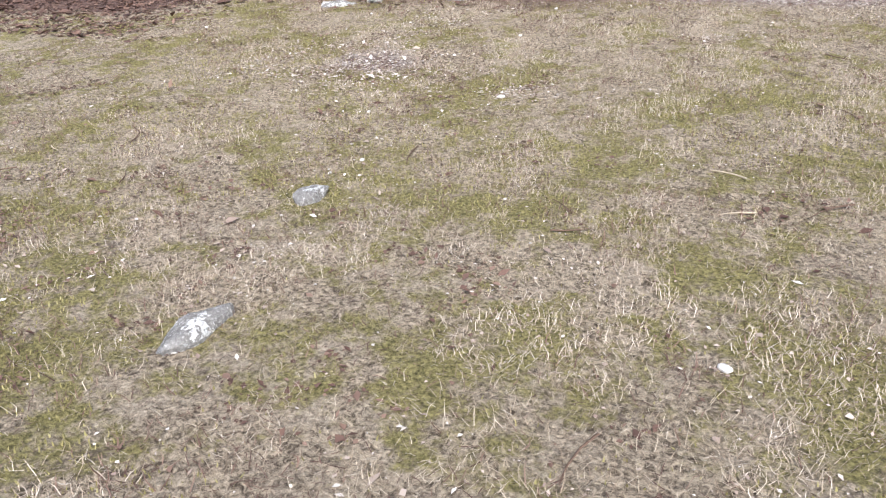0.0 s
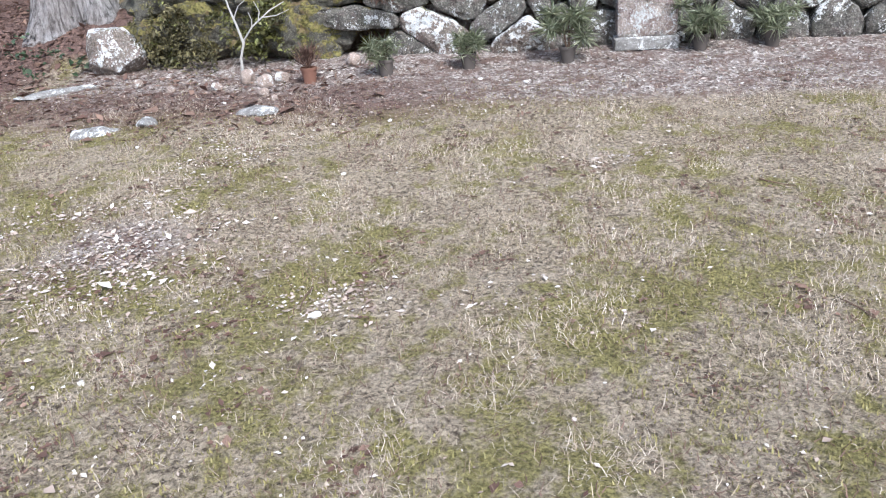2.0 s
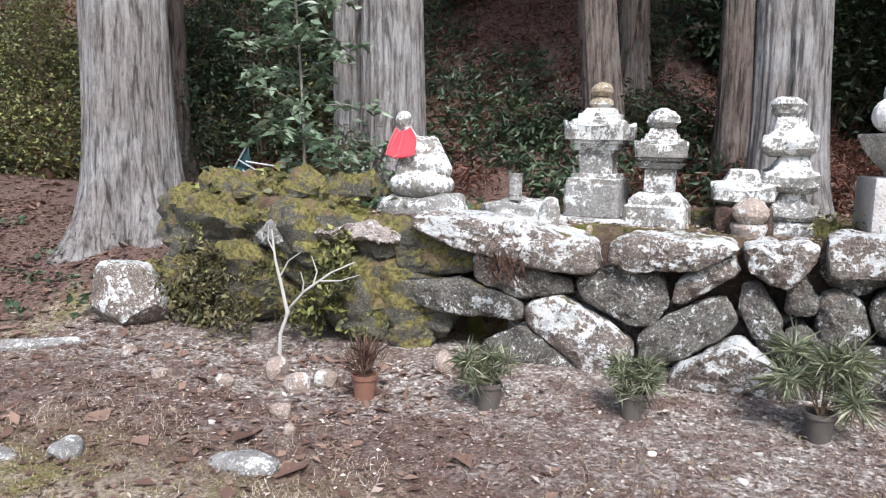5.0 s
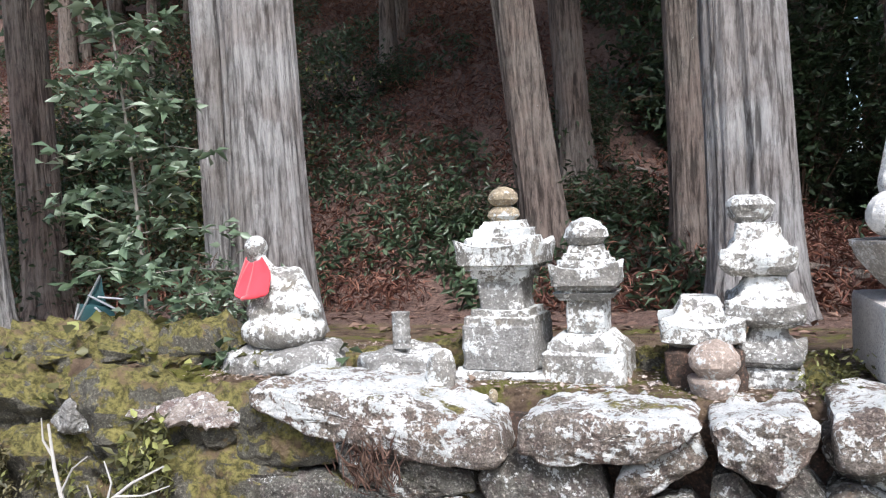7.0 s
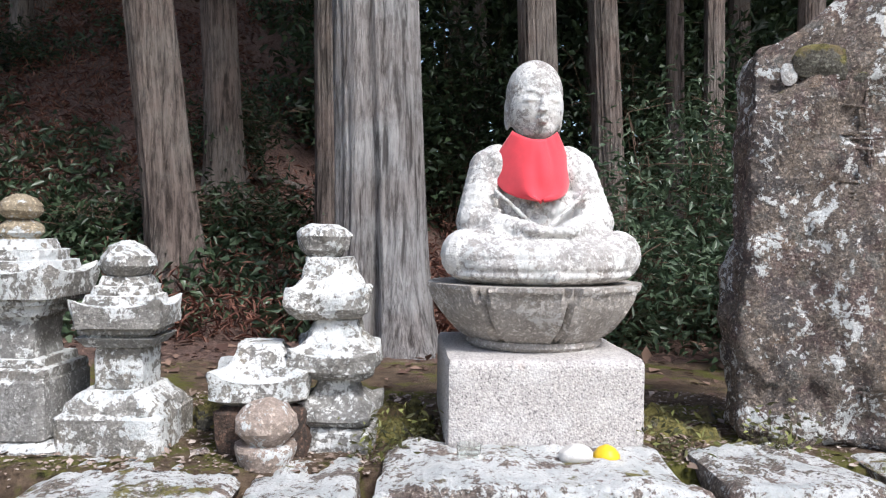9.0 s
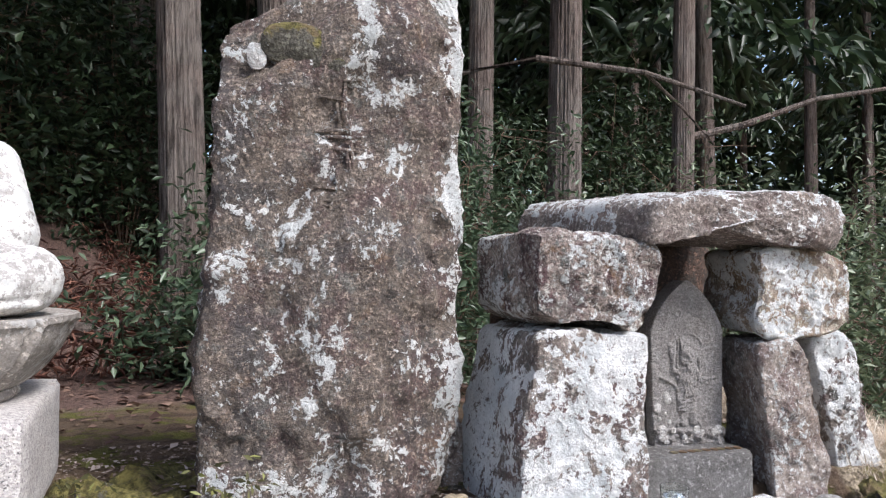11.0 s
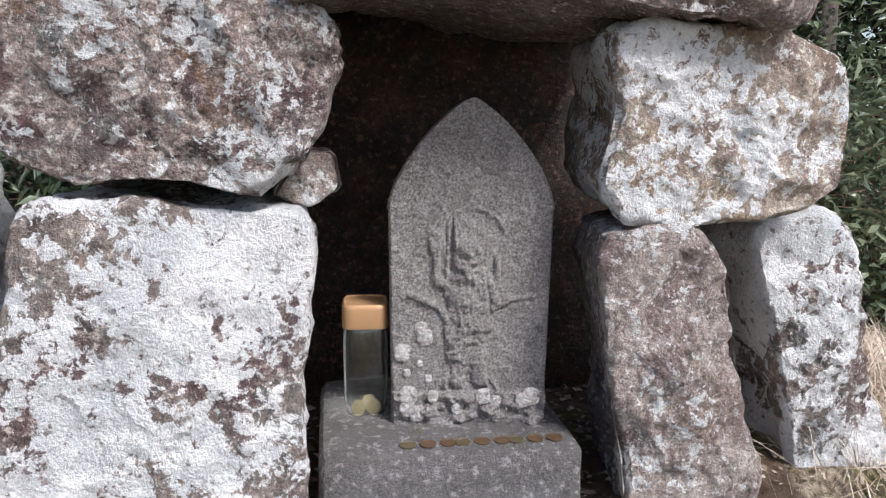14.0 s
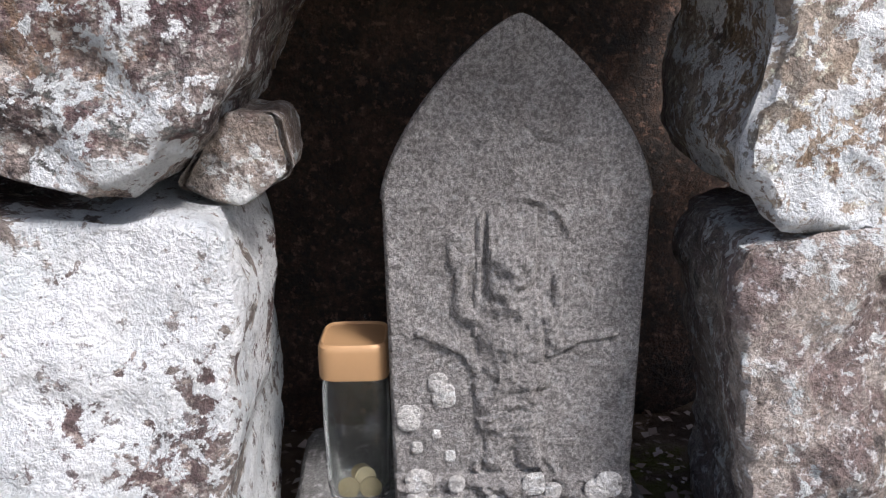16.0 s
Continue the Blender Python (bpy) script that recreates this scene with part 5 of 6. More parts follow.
# ---- the inscribed standing stone ----


def build_standing_stone():
    def shape(q):
        f = q.z / 1.55
        u = q.x / 0.68 + 0.5
        top = 1.36 + 0.26 * float(smooth(u, 0.05, 0.7)) - 0.1 * float(smooth(u, 0.88, 1.02))
        x = q.x * (1.03 - 0.07 * f) + 0.03 * f
        return (x, q.y * (1.0 - 0.25 * f), q.z * top / 1.55)

    t = thing("standing_stone", "tall rough inscribed standing stone with lichen and moss", "standing stone", at=(3.59, 4.14, 1.0), turn=-12)
    rock("slab", (0, 0, 0), (0.7, 0.32, 1.55), M_MONO, 81, parent=t, power=11, rough=0.036, cuts=50, facets=3, kmin=1.05, shape=shape, grain=4.5)
    rng = random.Random(3)
    # worn strokes of the inscription, too worn to read
    for k in range(15):
        z = 1.16 - 0.07 * k
        for j in range(3):
            w = rng.uniform(0.04, 0.12)
            o = rock("worn_stroke", (0.03 + rng.uniform(-0.03, 0.03), -0.158 + 0.028 * z, z + j * 0.018), (w, 0.008, 0.009), M_MONO, k * 3 + j, parent=t, cuts=2, facets=0, rough=0.02)
            o.rotation_euler = (0, radians(rng.choice((0, 4, 88, 84, -4))), 0)
    for x, z, r in ((-0.2, 1.2, 0.055), (-0.09, 0.26, 0.03), (0.05, 0.56, 0.02)):
        o = rock("lichen_patch", (x, -0.136 + 0.012 * z, z), (r, 0.01, r * 1.4), M_LICHEN, int(r * 999), parent=t, power=2.4, cuts=4, label="round white lichen patch")
    for x, z, r in ((-0.1, 1.22, 0.14), (0.0, 1.18, 0.1)):
        rock("moss_patch", (x, -0.132 + 0.012 * z, z), (r * 1.3, 0.05, r * 0.8), M_MOSSROCK, int(r * 999), parent=t, power=2.4, cuts=5, label="patch of green moss")


build_standing_stone()

# ---- the little rock shrine ----


def stele_bm():
    """A pointed slab whose face carries a worn standing figure under a halo."""
    W, H, D = 0.26, 0.515, 0.075
    bm = bmesh.new()
    nu, nv = 120, 220

    def half(z):
        if z < 0.345:
            return W / 2 * (0.955 + 0.045 * z / 0.345)
        f = (z - 0.345) / (H - 0.345)
        return W / 2 * max(0.0, (1 - f ** 1.55)) ** 0.8 + 0.002

    def capsule(p, a, b, r):
        p, a, b = Vector(p), Vector(a), Vector(b)
        t = max(0.0, min(1.0, (p - a).dot(b - a) / max((b - a).length_squared, 1e-9)))
        return max(0.0, 1 - ((p - a.lerp(b, t)).length / r) ** 2) ** 0.5

    # (from, to, radius, height) of the worn figure: head, body, skirt, legs, arms and what they hold
    figure = (((-0.006, 0.282), (-0.006, 0.262), 0.024, 0.018), ((-0.004, 0.235), (-0.004, 0.175), 0.034, 0.013), ((-0.006, 0.15), (-0.004, 0.118), 0.036, 0.012),
              ((-0.016, 0.1), (-0.02, 0.072), 0.013, 0.009), ((0.014, 0.1), (0.016, 0.072), 0.013, 0.009), ((-0.055, 0.305), (-0.054, 0.285), 0.014, 0.008),
              ((-0.054, 0.28), (-0.056, 0.235), 0.007, 0.008), ((-0.056, 0.235), (-0.036, 0.225), 0.009, 0.008), ((-0.095, 0.212), (-0.048, 0.19), 0.0055, 0.006),
              ((-0.048, 0.19), (-0.034, 0.165), 0.007, 0.008), ((0.036, 0.192), (0.058, 0.204), 0.008, 0.007), ((0.058, 0.204), (0.1, 0.208), 0.0045, 0.005),
              ((0.04, 0.27), (0.042, 0.222), 0.005, 0.006), ((0.028, 0.235), (0.04, 0.2), 0.009, 0.009), ((-0.036, 0.33), (-0.04, 0.21), 0.0035, 0.005),
              ((0.02, 0.17), (0.026, 0.158), 0.01, 0.009), ((-0.034, 0.158), (-0.026, 0.15), 0.01, 0.008))

    def relief(x, z):
        p = (x, z)
        r = math.hypot(x + 0.002, z - 0.292)
        h = 0.004 * max(0, 1 - abs(r - 0.056) / 0.005) * float(smooth(z, 0.3, 0.315))
        for a, b, w, k in figure:
            h = max(h, k * capsule(p, a, b, w))
        # hair, folds of the robe and skirt
        if 0.285 < z < 0.338 and abs(x + 0.006) < 0.024:
            h = max(h, 0.011 * (1 - ((z - 0.285) / 0.056) ** 2) * (0.92 + 0.08 * math.sin(x * 900 + 40 * z)))
        if 0.16 < z < 0.25 and abs(x) < 0.03:
            h += 0.0008 * math.sin(x * 560 + 60 * z + 5 * rough3((x, 0, z), 30, 3, 2)) * min(1.0, h / 0.006)
        if 0.1 < z < 0.16 and abs(x) < 0.04:
            h += 0.0013 * math.sin(z * 380 + 1200 * x * x + 6 * rough3((x, 0, z), 30, 4, 2)) * min(1.0, h / 0.006)
        if 0.255 < z < 0.285:
            h += 0.0012 * math.sin(z * 480) * capsule(p, (-0.006, 0.278), (-0.006, 0.262), 0.018)
        # wheel by the foot, cloud forms at the top
        h = max(h, 0.007 * max(0.0, 1 - abs(math.hypot(x + 0.026, z - 0.066) - 0.014) / 0.006))
        h = max(h, 0.008 * capsule(p, (0.012, 0.078), (0.042, 0.056), 0.012) * (0.7 + 0.3 * math.sin(x * 500 + z * 300)))
        h = max(h, 0.005 * max(0.0, 1 - abs(math.hypot(x + 0.034, z - 0.412) - 0.01) / 0.006), 0.006 * capsule(p, (0.024, 0.412), (0.032, 0.41), 0.011))
        if z < 0.056:
            lump = abs(rough3((x, 0.1, z), 22, 9, 3))
            h = max(h, (0.006 + 0.022 * lump) * float(smooth(z, 0.06, 0.05)))
        h = h * 1.0 + rough3((x, 0.3, z), 60, 8, 3) * 0.45 * h
        h += rough3((x, 0.3, z), 38, 5) * 0.0022 + rough3((x, 0.3, z), 110, 6, 2) * 0.0013
        return h

    front, back = [], []
    for j in range(nv + 1):
        z = H * j / nv
        hw = half(z)
        row = []
        for i in range(nu + 1):
            u = -1 + 2 * i / nu
            x = u * hw
            edge = max(0.0, (abs(u) - 0.965) / 0.035)
            y = -D / 2 - relief(x, z) * (1 - edge) + 0.008 * edge ** 2
            row.append(bm.verts.new((x, y, z)))
        front.append(row)
        back.append([bm.verts.new((-hw * 0.94, D / 2, z)), bm.verts.new((hw * 0.94, D / 2, z))])
    for j in range(nv):
        for i in range(nu):
            bm.faces.new((front[j][i], front[j][i + 1], front[j + 1][i + 1], front[j + 1][i]))
        a, b = back[j], back[j + 1]
        bm.faces.new((a[1], a[0], b[0], b[1]))
        bm.faces.new((a[0], front[j][0], front[j + 1][0], b[0]))
        bm.faces.new((front[j][nu], a[1], b[1], front[j + 1][nu]))
    bm.faces.new([v for v in front[0]] + [back[0][1], back[0][0]])
    return bm


def coin(parent, at, material, tilt=(0, 0), name="coin", r=0.0125):
    bm = ring_bm([(0, r, r, 0), (0.0016, r, r, 0), (0.0016, r * 0.86, r * 0.86, 0), (0.0012, r * 0.84, r * 0.84, 0)], 24, 2, 0.0)
    ob = part(name, bm, material, parent)
    ob.matrix_local = pose(*at, tilt[0], tilt[1], 0)
    return ob


def build_jar():
    j = thing("coin_jar", "square glass jar with a ribbed copper-coloured lid and a few coins", "jar", at=(4.528, 3.985, 1.126), turn=-6)
    r, h = 0.0365, 0.148
    rings = [(0, r * 0.8, r * 0.8, 0), (0.006, r * 0.92, r * 0.92, 0), (0.02, r * 0.97, r * 0.97, 0), (h * 0.7, r, r, 0), (h * 0.92, r * 0.98, r * 0.98, 0), (h, r * 0.9, r * 0.9, 0)]
    inner = [(z + (0.004 if z < 0.1 else 0), w - 0.003, d - 0.003, 0) for z, w, d, _ in reversed(rings)]
    g = part("glass_body", ring_bm(rings + inner, 40, 5, 0.0), M_GLASS, j, "clear square glass")
    g.visible_shadow = False
    seg, rows = 120, []
    bm = bmesh.new()
    for k, (z, f) in enumerate(((0, 0.97), (0.003, 1.0), (0.031, 1.0), (0.036, 0.97), (0.039, 0.9), (0.0365, 0.84))):
        row = []
        for i in range(seg):
            a = 2 * math.pi * (i + 0.5) / seg
            c, s = math.cos(a), math.sin(a)
            q = (abs(c) ** 5 + abs(s) ** 5) ** -0.2
            rib = 0.0009 * (i % 2) if 0 < k < 3 else 0
            row.append(bm.verts.new((c * q * (r * 1.03 * f - rib), s * q * (r * 1.03 * f - rib), z)))
        rows.append(row)
    for a, b in zip(rows, rows[1:]):
        for i in range(seg):
            bm.faces.new((a[i], a[(i + 1) % seg], b[(i + 1) % seg], b[i]))
    bm.faces.new(rows[-1])
    bm.faces.new(list(reversed(rows[0])))
    lid = part("lid", bm, M_LID, j, "ribbed copper-coloured plastic lid")
    lid.matrix_local = pose(0, 0, h + 0.001)
    for x, y, z, tl in ((-0.012, -0.02, 0.012, 72), (0.013, -0.021, 0.013, 76), (0.006, -0.004, 0.014, 60), (0.0, 0.012, 0.01, 20)):
        coin(j, (x, y, z), M_COIN, (tl, 5))


def build_shrine():
    def block(label, outline, y, depth, material, seed, **kw):
        o = hewn("shrine_block", outline, y, depth, material, seed=seed, n=150, rings=34, **{"bulge": 0.012, "rough": 0.017, "round_": 0.13, **kw})
        tagged(o, label, "stone block", "stones of the rock shrine")

    block("lower block crusted with white lichen, standing on the ground", [(4.09, 1.5), (4.18, 1.51), (4.43, 1.5), (4.445, 1.41), (4.425, 1.27), (4.43, 1.12), (4.42, 0.9), (4.0, 0.9), (4.02, 1.1), (4.06, 1.39)], 3.76, 0.42, M_BOULDER_WHITE, 91, back=0.96, tilt=(0, 0.08))
    block("upper block with plum and white lichen, laid across the lower one", [(4.07, 1.765), (4.14, 1.775), (4.28, 1.77), (4.36, 1.76), (4.465, 1.73), (4.48, 1.67), (4.465, 1.62), (4.42, 1.54), (4.37, 1.51), (4.24, 1.52), (4.14, 1.515), (4.065, 1.56)], 3.77, 0.4, M_BOULDER_PLUM, 92, back=0.98, rough=0.018)
    block("rounded upper block with white lichen on two leaning slabs", [(4.84, 1.735), (5.09, 1.75), (5.2, 1.71), (5.235, 1.65), (5.235, 1.52), (5.17, 1.47), (5.0, 1.455), (4.87, 1.465), (4.835, 1.52), (4.86, 1.63)], 3.79, 0.3, M_BOULDER_OCHRE, 193, back=0.95, shift=(0.05, 0.0))
    block("brownish slab leaning inward under the upper block", [(4.83, 1.45), (4.99, 1.46), (5.045, 1.4), (5.07, 1.26), (5.13, 1.05), (5.13, 0.9), (4.92, 0.9), (4.9, 1.05), (4.87, 1.23)], 3.78, 0.25, M_BOULDER_ROUGH, 94, back=0.96, shift=(0.06, 0.0))
    block("narrow slab with white lichen leaning inward at the side", [(5.13, 1.44), (5.28, 1.48), (5.33, 1.36), (5.38, 1.18), (5.46, 1.04), (5.45, 0.9), (5.28, 0.9), (5.22, 1.18)], 3.86, 0.26, M_BOULDER_WHITE, 95, back=0.96)
    o = hewn("roof_slab", [(4.43, 1.87), (4.57, 1.89), (4.76, 1.91), (4.9, 1.92), (5.09, 1.9), (5.15, 1.86), (5.13, 1.8), (5.11, 1.74), (4.97, 1.74), (4.83, 1.75), (4.72, 1.775), (4.58, 1.78), (4.46, 1.74), (4.4, 1.75)], 3.74, 0.62, M_BOULDER, seed=96, n=160, rings=26, bulge=0.02, rough=0.017, round_=0.2, back=0.98, shift=(-0.1, 0.02))
    tagged(o, "long rough roof slab bridging the two stacks of blocks", "stone slab")
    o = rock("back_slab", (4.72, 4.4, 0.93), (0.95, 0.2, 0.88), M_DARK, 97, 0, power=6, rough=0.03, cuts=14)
    tagged(o, "dark brown slab closing the back of the shrine", "stone slab")
    for x, y, z, w, h in ((3.98, 4.2, 0.96, 0.1, 0.25),):
        tagged(rock("filler_stone", (x, y, z), (w, 0.16, h), M_BOULDER_ROUGH, int(x * 77), 10, power=7, rough=0.09, cuts=12, kmin=0.95), "small stone wedged between the shrine blocks", "stone", "stones of the rock shrine")
    o = hewn("filler_stone", [(4.385, 1.5), (4.43, 1.56), (4.475, 1.56), (4.485, 1.51), (4.44, 1.485)], 3.86, 0.14, M_BOULDER_ROUGH, seed=88, n=60, rings=10, bulge=0.006, rough=0.012, round_=0.12)
    tagged(o, "small chipped stone wedged between the shrine blocks", "stone", "stones of the rock shrine")
    tagged(rock("moss_tuft", (4.94, 3.9, 1.725), (0.15, 0.1, 0.05), M_MOSSROCK, 12, power=2.2, rough=0.08), "tuft of pale moss under the roof slab", "moss")
    o = part("plinth_stone", rock_bm(0.4, 0.34, 0.215, 98, power=18, rough=0.008, cuts=15, facets=0), M_PLINTH)
    o.matrix_world = pose(4.65, 3.965, 0.912, 0, 0, -3)
    tagged(o, "squared grey stone plinth under the pointed stele", "stone block")
    s = part("stele", stele_bm(), M_STELE)
    s.matrix_world = pose(4.69, 3.945, 1.122, -2, 0, -6)
    tagged(s, "grey pointed stele with a worn standing figure in relief", "stele")
    for x, z, r in ((-0.108, 0.118, 0.013), (-0.072, 0.142, 0.012), (-0.078, 0.158, 0.01), (-0.06, 0.05, 0.009), (0.085, 0.04, 0.012), (-0.1, 0.03, 0.012), (0.1, 0.05, 0.007), (-0.098, 0.052, 0.014), (-0.085, 0.022, 0.012), (-0.066, 0.075, 0.006), (-0.1, 0.085, 0.006), (0.02, 0.048, 0.012), (0.04, 0.04, 0.009), (0.098, 0.045, 0.014), (-0.02, 0.03, 0.01), (0.008, 0.09, 0.005), (-0.08, 0.1, 0.005)):
        q = part("lichen_patch", rock_bm(r * 2, 0.005, r * 2.2, int(r * 900), power=2.6, rough=0.07, cuts=8, facets=0), M_LICHEN, s, "pale crust of lichen")
        q.matrix_local = pose(x, -0.0385 - (0.013 if z < 0.06 else 0.0), z - r)
    build_jar()
    for k in range(9):
        c = coin(None, (4.575 + 0.0275 * k + 0.003 * (k % 3), 3.836 - 0.0016 * k, 1.1275), M_COIN_DARK if k % 3 else M_COIN)
        tagged(c, "dull bronze coin lying on the plinth", "coin", "coins on the plinth")
    cup_of_water((4.505, 3.745, 0.975), 0.041, 0.085)
    o = rock("grey_stone", (5.07, 3.72, 0.93), (0.1, 0.08, 0.055), M_PAGODA_GREY, 99, 0, power=2.2, rough=0.03, facets=3)
    tagged(o, "smooth grey pebble beside the leaning slab", "pebble")


build_shrine()
scatter_chips("terrace_litter", "dry brown leaves and grit on the terrace", "leaf litter", 14000, (-0.6, 5.3, 3.8, 4.9), 0.015, M_GRAVEL, 26)


def build_stone_trough():
    t = thing("stone_trough", "stone incense trough with a carved crest standing before the wall", "stone trough", at=(2.62, 3.5, gz(2.62, 3.5) - 0.01), turn=2)
    part("foot", rock_bm(0.5, 0.26, 0.1, 101, power=16, rough=0.01, cuts=9, facets=0), M_PAGODA_GREY, t)
    b = part("body", rock_bm(0.46, 0.2, 0.56, 102, power=18, rough=0.008, cuts=15, facets=0, shape=lambda q: (q.x, q.y, q.z - (0.05 if q.z > 0.54 and abs(q.x) < 0.15 and abs(q.y) < 0.06 else 0))), M_BOULDER_ROUGH, t)
    b.matrix_local = pose(0, 0.01, 0.095)
    c = part("crest", ring_bm([(0, 0.05, 0.05, 0), (0.008, 0.05, 0.05, 0), (0.008, 0.036, 0.036, 0), (0.003, 0.034, 0.034, 0), (0.003, 0.018, 0.018, 0), (0.008, 0.014, 0.014, 0)], 32, 2, 0.0), M_BOULDER, t)
    c.matrix_local = pose(0, -0.09, 0.42, 90)


build_stone_trough()

# ---- trees ----


def trunk_sheet(name, r0, r1, h, seed, parent, material, flare=0.5, segs=72, rows=70, lean=(0, 0), cleft=None):
    """A cedar trunk: fluted, ridged bark, spreading root collar."""
    zs = np.concatenate([np.linspace(-0.3, 1.2, rows // 2), np.linspace(1.2, h, rows // 2 + 1)[1:]])
    a = np.linspace(0, 2 * np.pi, segs, endpoint=False)
    A, Z = np.meshgrid(a, zs)
    rng = np.random.default_rng(seed)
    ph = rng.uniform(0, 6.28, 8)
    R = r0 + (r1 - r0) * np.clip(Z / h, 0, 1) ** 0.8
    collar = np.exp(-np.clip(Z, -0.3, 9) / 0.32)
    roots = 0.5 + 0.5 * np.cos(A * 5 + ph[0] + 0.8 * np.sin(A * 2 + ph[1]))
    R = R * (1 + flare * collar * (0.35 + roots))
    R = R * (1 + 0.05 * np.sin(A * 3 + ph[2] + Z * 0.25) + 0.025 * np.sin(A * 7 + ph[3] + 0.3 * np.sin(Z)))
    ridge = np.sin(A * 23 + ph[4] + 0.8 * np.sin(Z * 1.3 + A * 2)) + 0.7 * np.sin(A * 37 + ph[5] + 1.2 * np.sin(Z * 2.1 + ph[6]))
    R = R + 0.0045 * ridge * min(1.0, r0 / 0.25)
    if cleft is not None:
        gap = np.abs(np.angle(np.exp(1j * (A - cleft - 0.06 * np.sin(Z * 1.7)))))
        R = R * (1 - (0.1 + 0.3 * np.exp(-np.clip(Z, 0, 9) / 0.9)) * np.exp(-(gap / 0.13) ** 2) + 0.05 * np.exp(-((gap - 0.4) / 0.2) ** 2))
    X = R * np.cos(A) + lean[0] * Z
    Y = R * np.sin(A) + lean[1] * Z
    idx = np.arange(A.size).reshape(A.shape)
    nxt = np.roll(idx, -1, 1)
    f = np.stack([idx[:-1], nxt[:-1], nxt[1:], idx[1:]], -1).reshape(-1, 4)
    return sheet(name, np.stack([X, Y, Z], -1).reshape(-1, 3), f, material, parent, smooth=True)


def crown_mesh(seed, n=1700, z0=4.6, z1=12.0, spread=2.2):
    """Drooping cedar boughs: sprays of small foliage round the upper trunk."""
    rng = np.random.default_rng(seed)
    boughs = 46
    bz = z0 + (z1 - z0) * rng.uniform(0, 1, boughs)
    ba = rng.uniform(0, 2 * np.pi, boughs)
    bl = spread * (1.15 - 0.75 * (bz - z0) / (z1 - z0)) * rng.uniform(0.6, 1.1, boughs)
    k = rng.integers(0, boughs, n)
    f = np.sqrt(rng.uniform(0.02, 1, n))
    x = np.cos(ba[k]) * bl[k] * f + rng.normal(0, 0.16, n)
    y = np.sin(ba[k]) * bl[k] * f + rng.normal(0, 0.16, n)
    z = bz[k] - 0.35 * f * f * bl[k] + rng.normal(0, 0.1, n)
    along = np.stack([np.cos(ba[k]), np.sin(ba[k]), -0.5 + 0 * f], -1)
    return leaves(np.stack([x, y, z], -1), 0.2, 0.36, 0.13, rng, 0.8, along)


CROWNS = []


def tree(x, y, r, seed, near=False, lean=(0, 0), material=None, label="", h=13.0, crown=True, flare=0.4, cleft=None):
    t = thing("cedar_tree", label or "straight brown cedar trunk standing in the shady forest", "tree", "" if near else "cedars of the forest", at=(x, y, gz(x, y) - 0.05))
    trunk_sheet("trunk", r, r * 0.55, h, seed, t, material or M_BARK_BROWN, flare if near else 0.35, 150 if near else 22, 90 if near else 24, lean, cleft)
    if crown:
        if len(CROWNS) < 3:
            v, f = crown_mesh(60 + len(CROWNS))
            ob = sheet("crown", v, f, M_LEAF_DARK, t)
            CROWNS.append(ob.data)
        else:
            ob = link_mesh("crown", CROWNS[seed % 3], None, t, smooth=False)
        ob.rotation_euler = (0, 0, seed * 1.7)
        ob.location = (0, 0, 2.4 if near else 0.0)
    return t


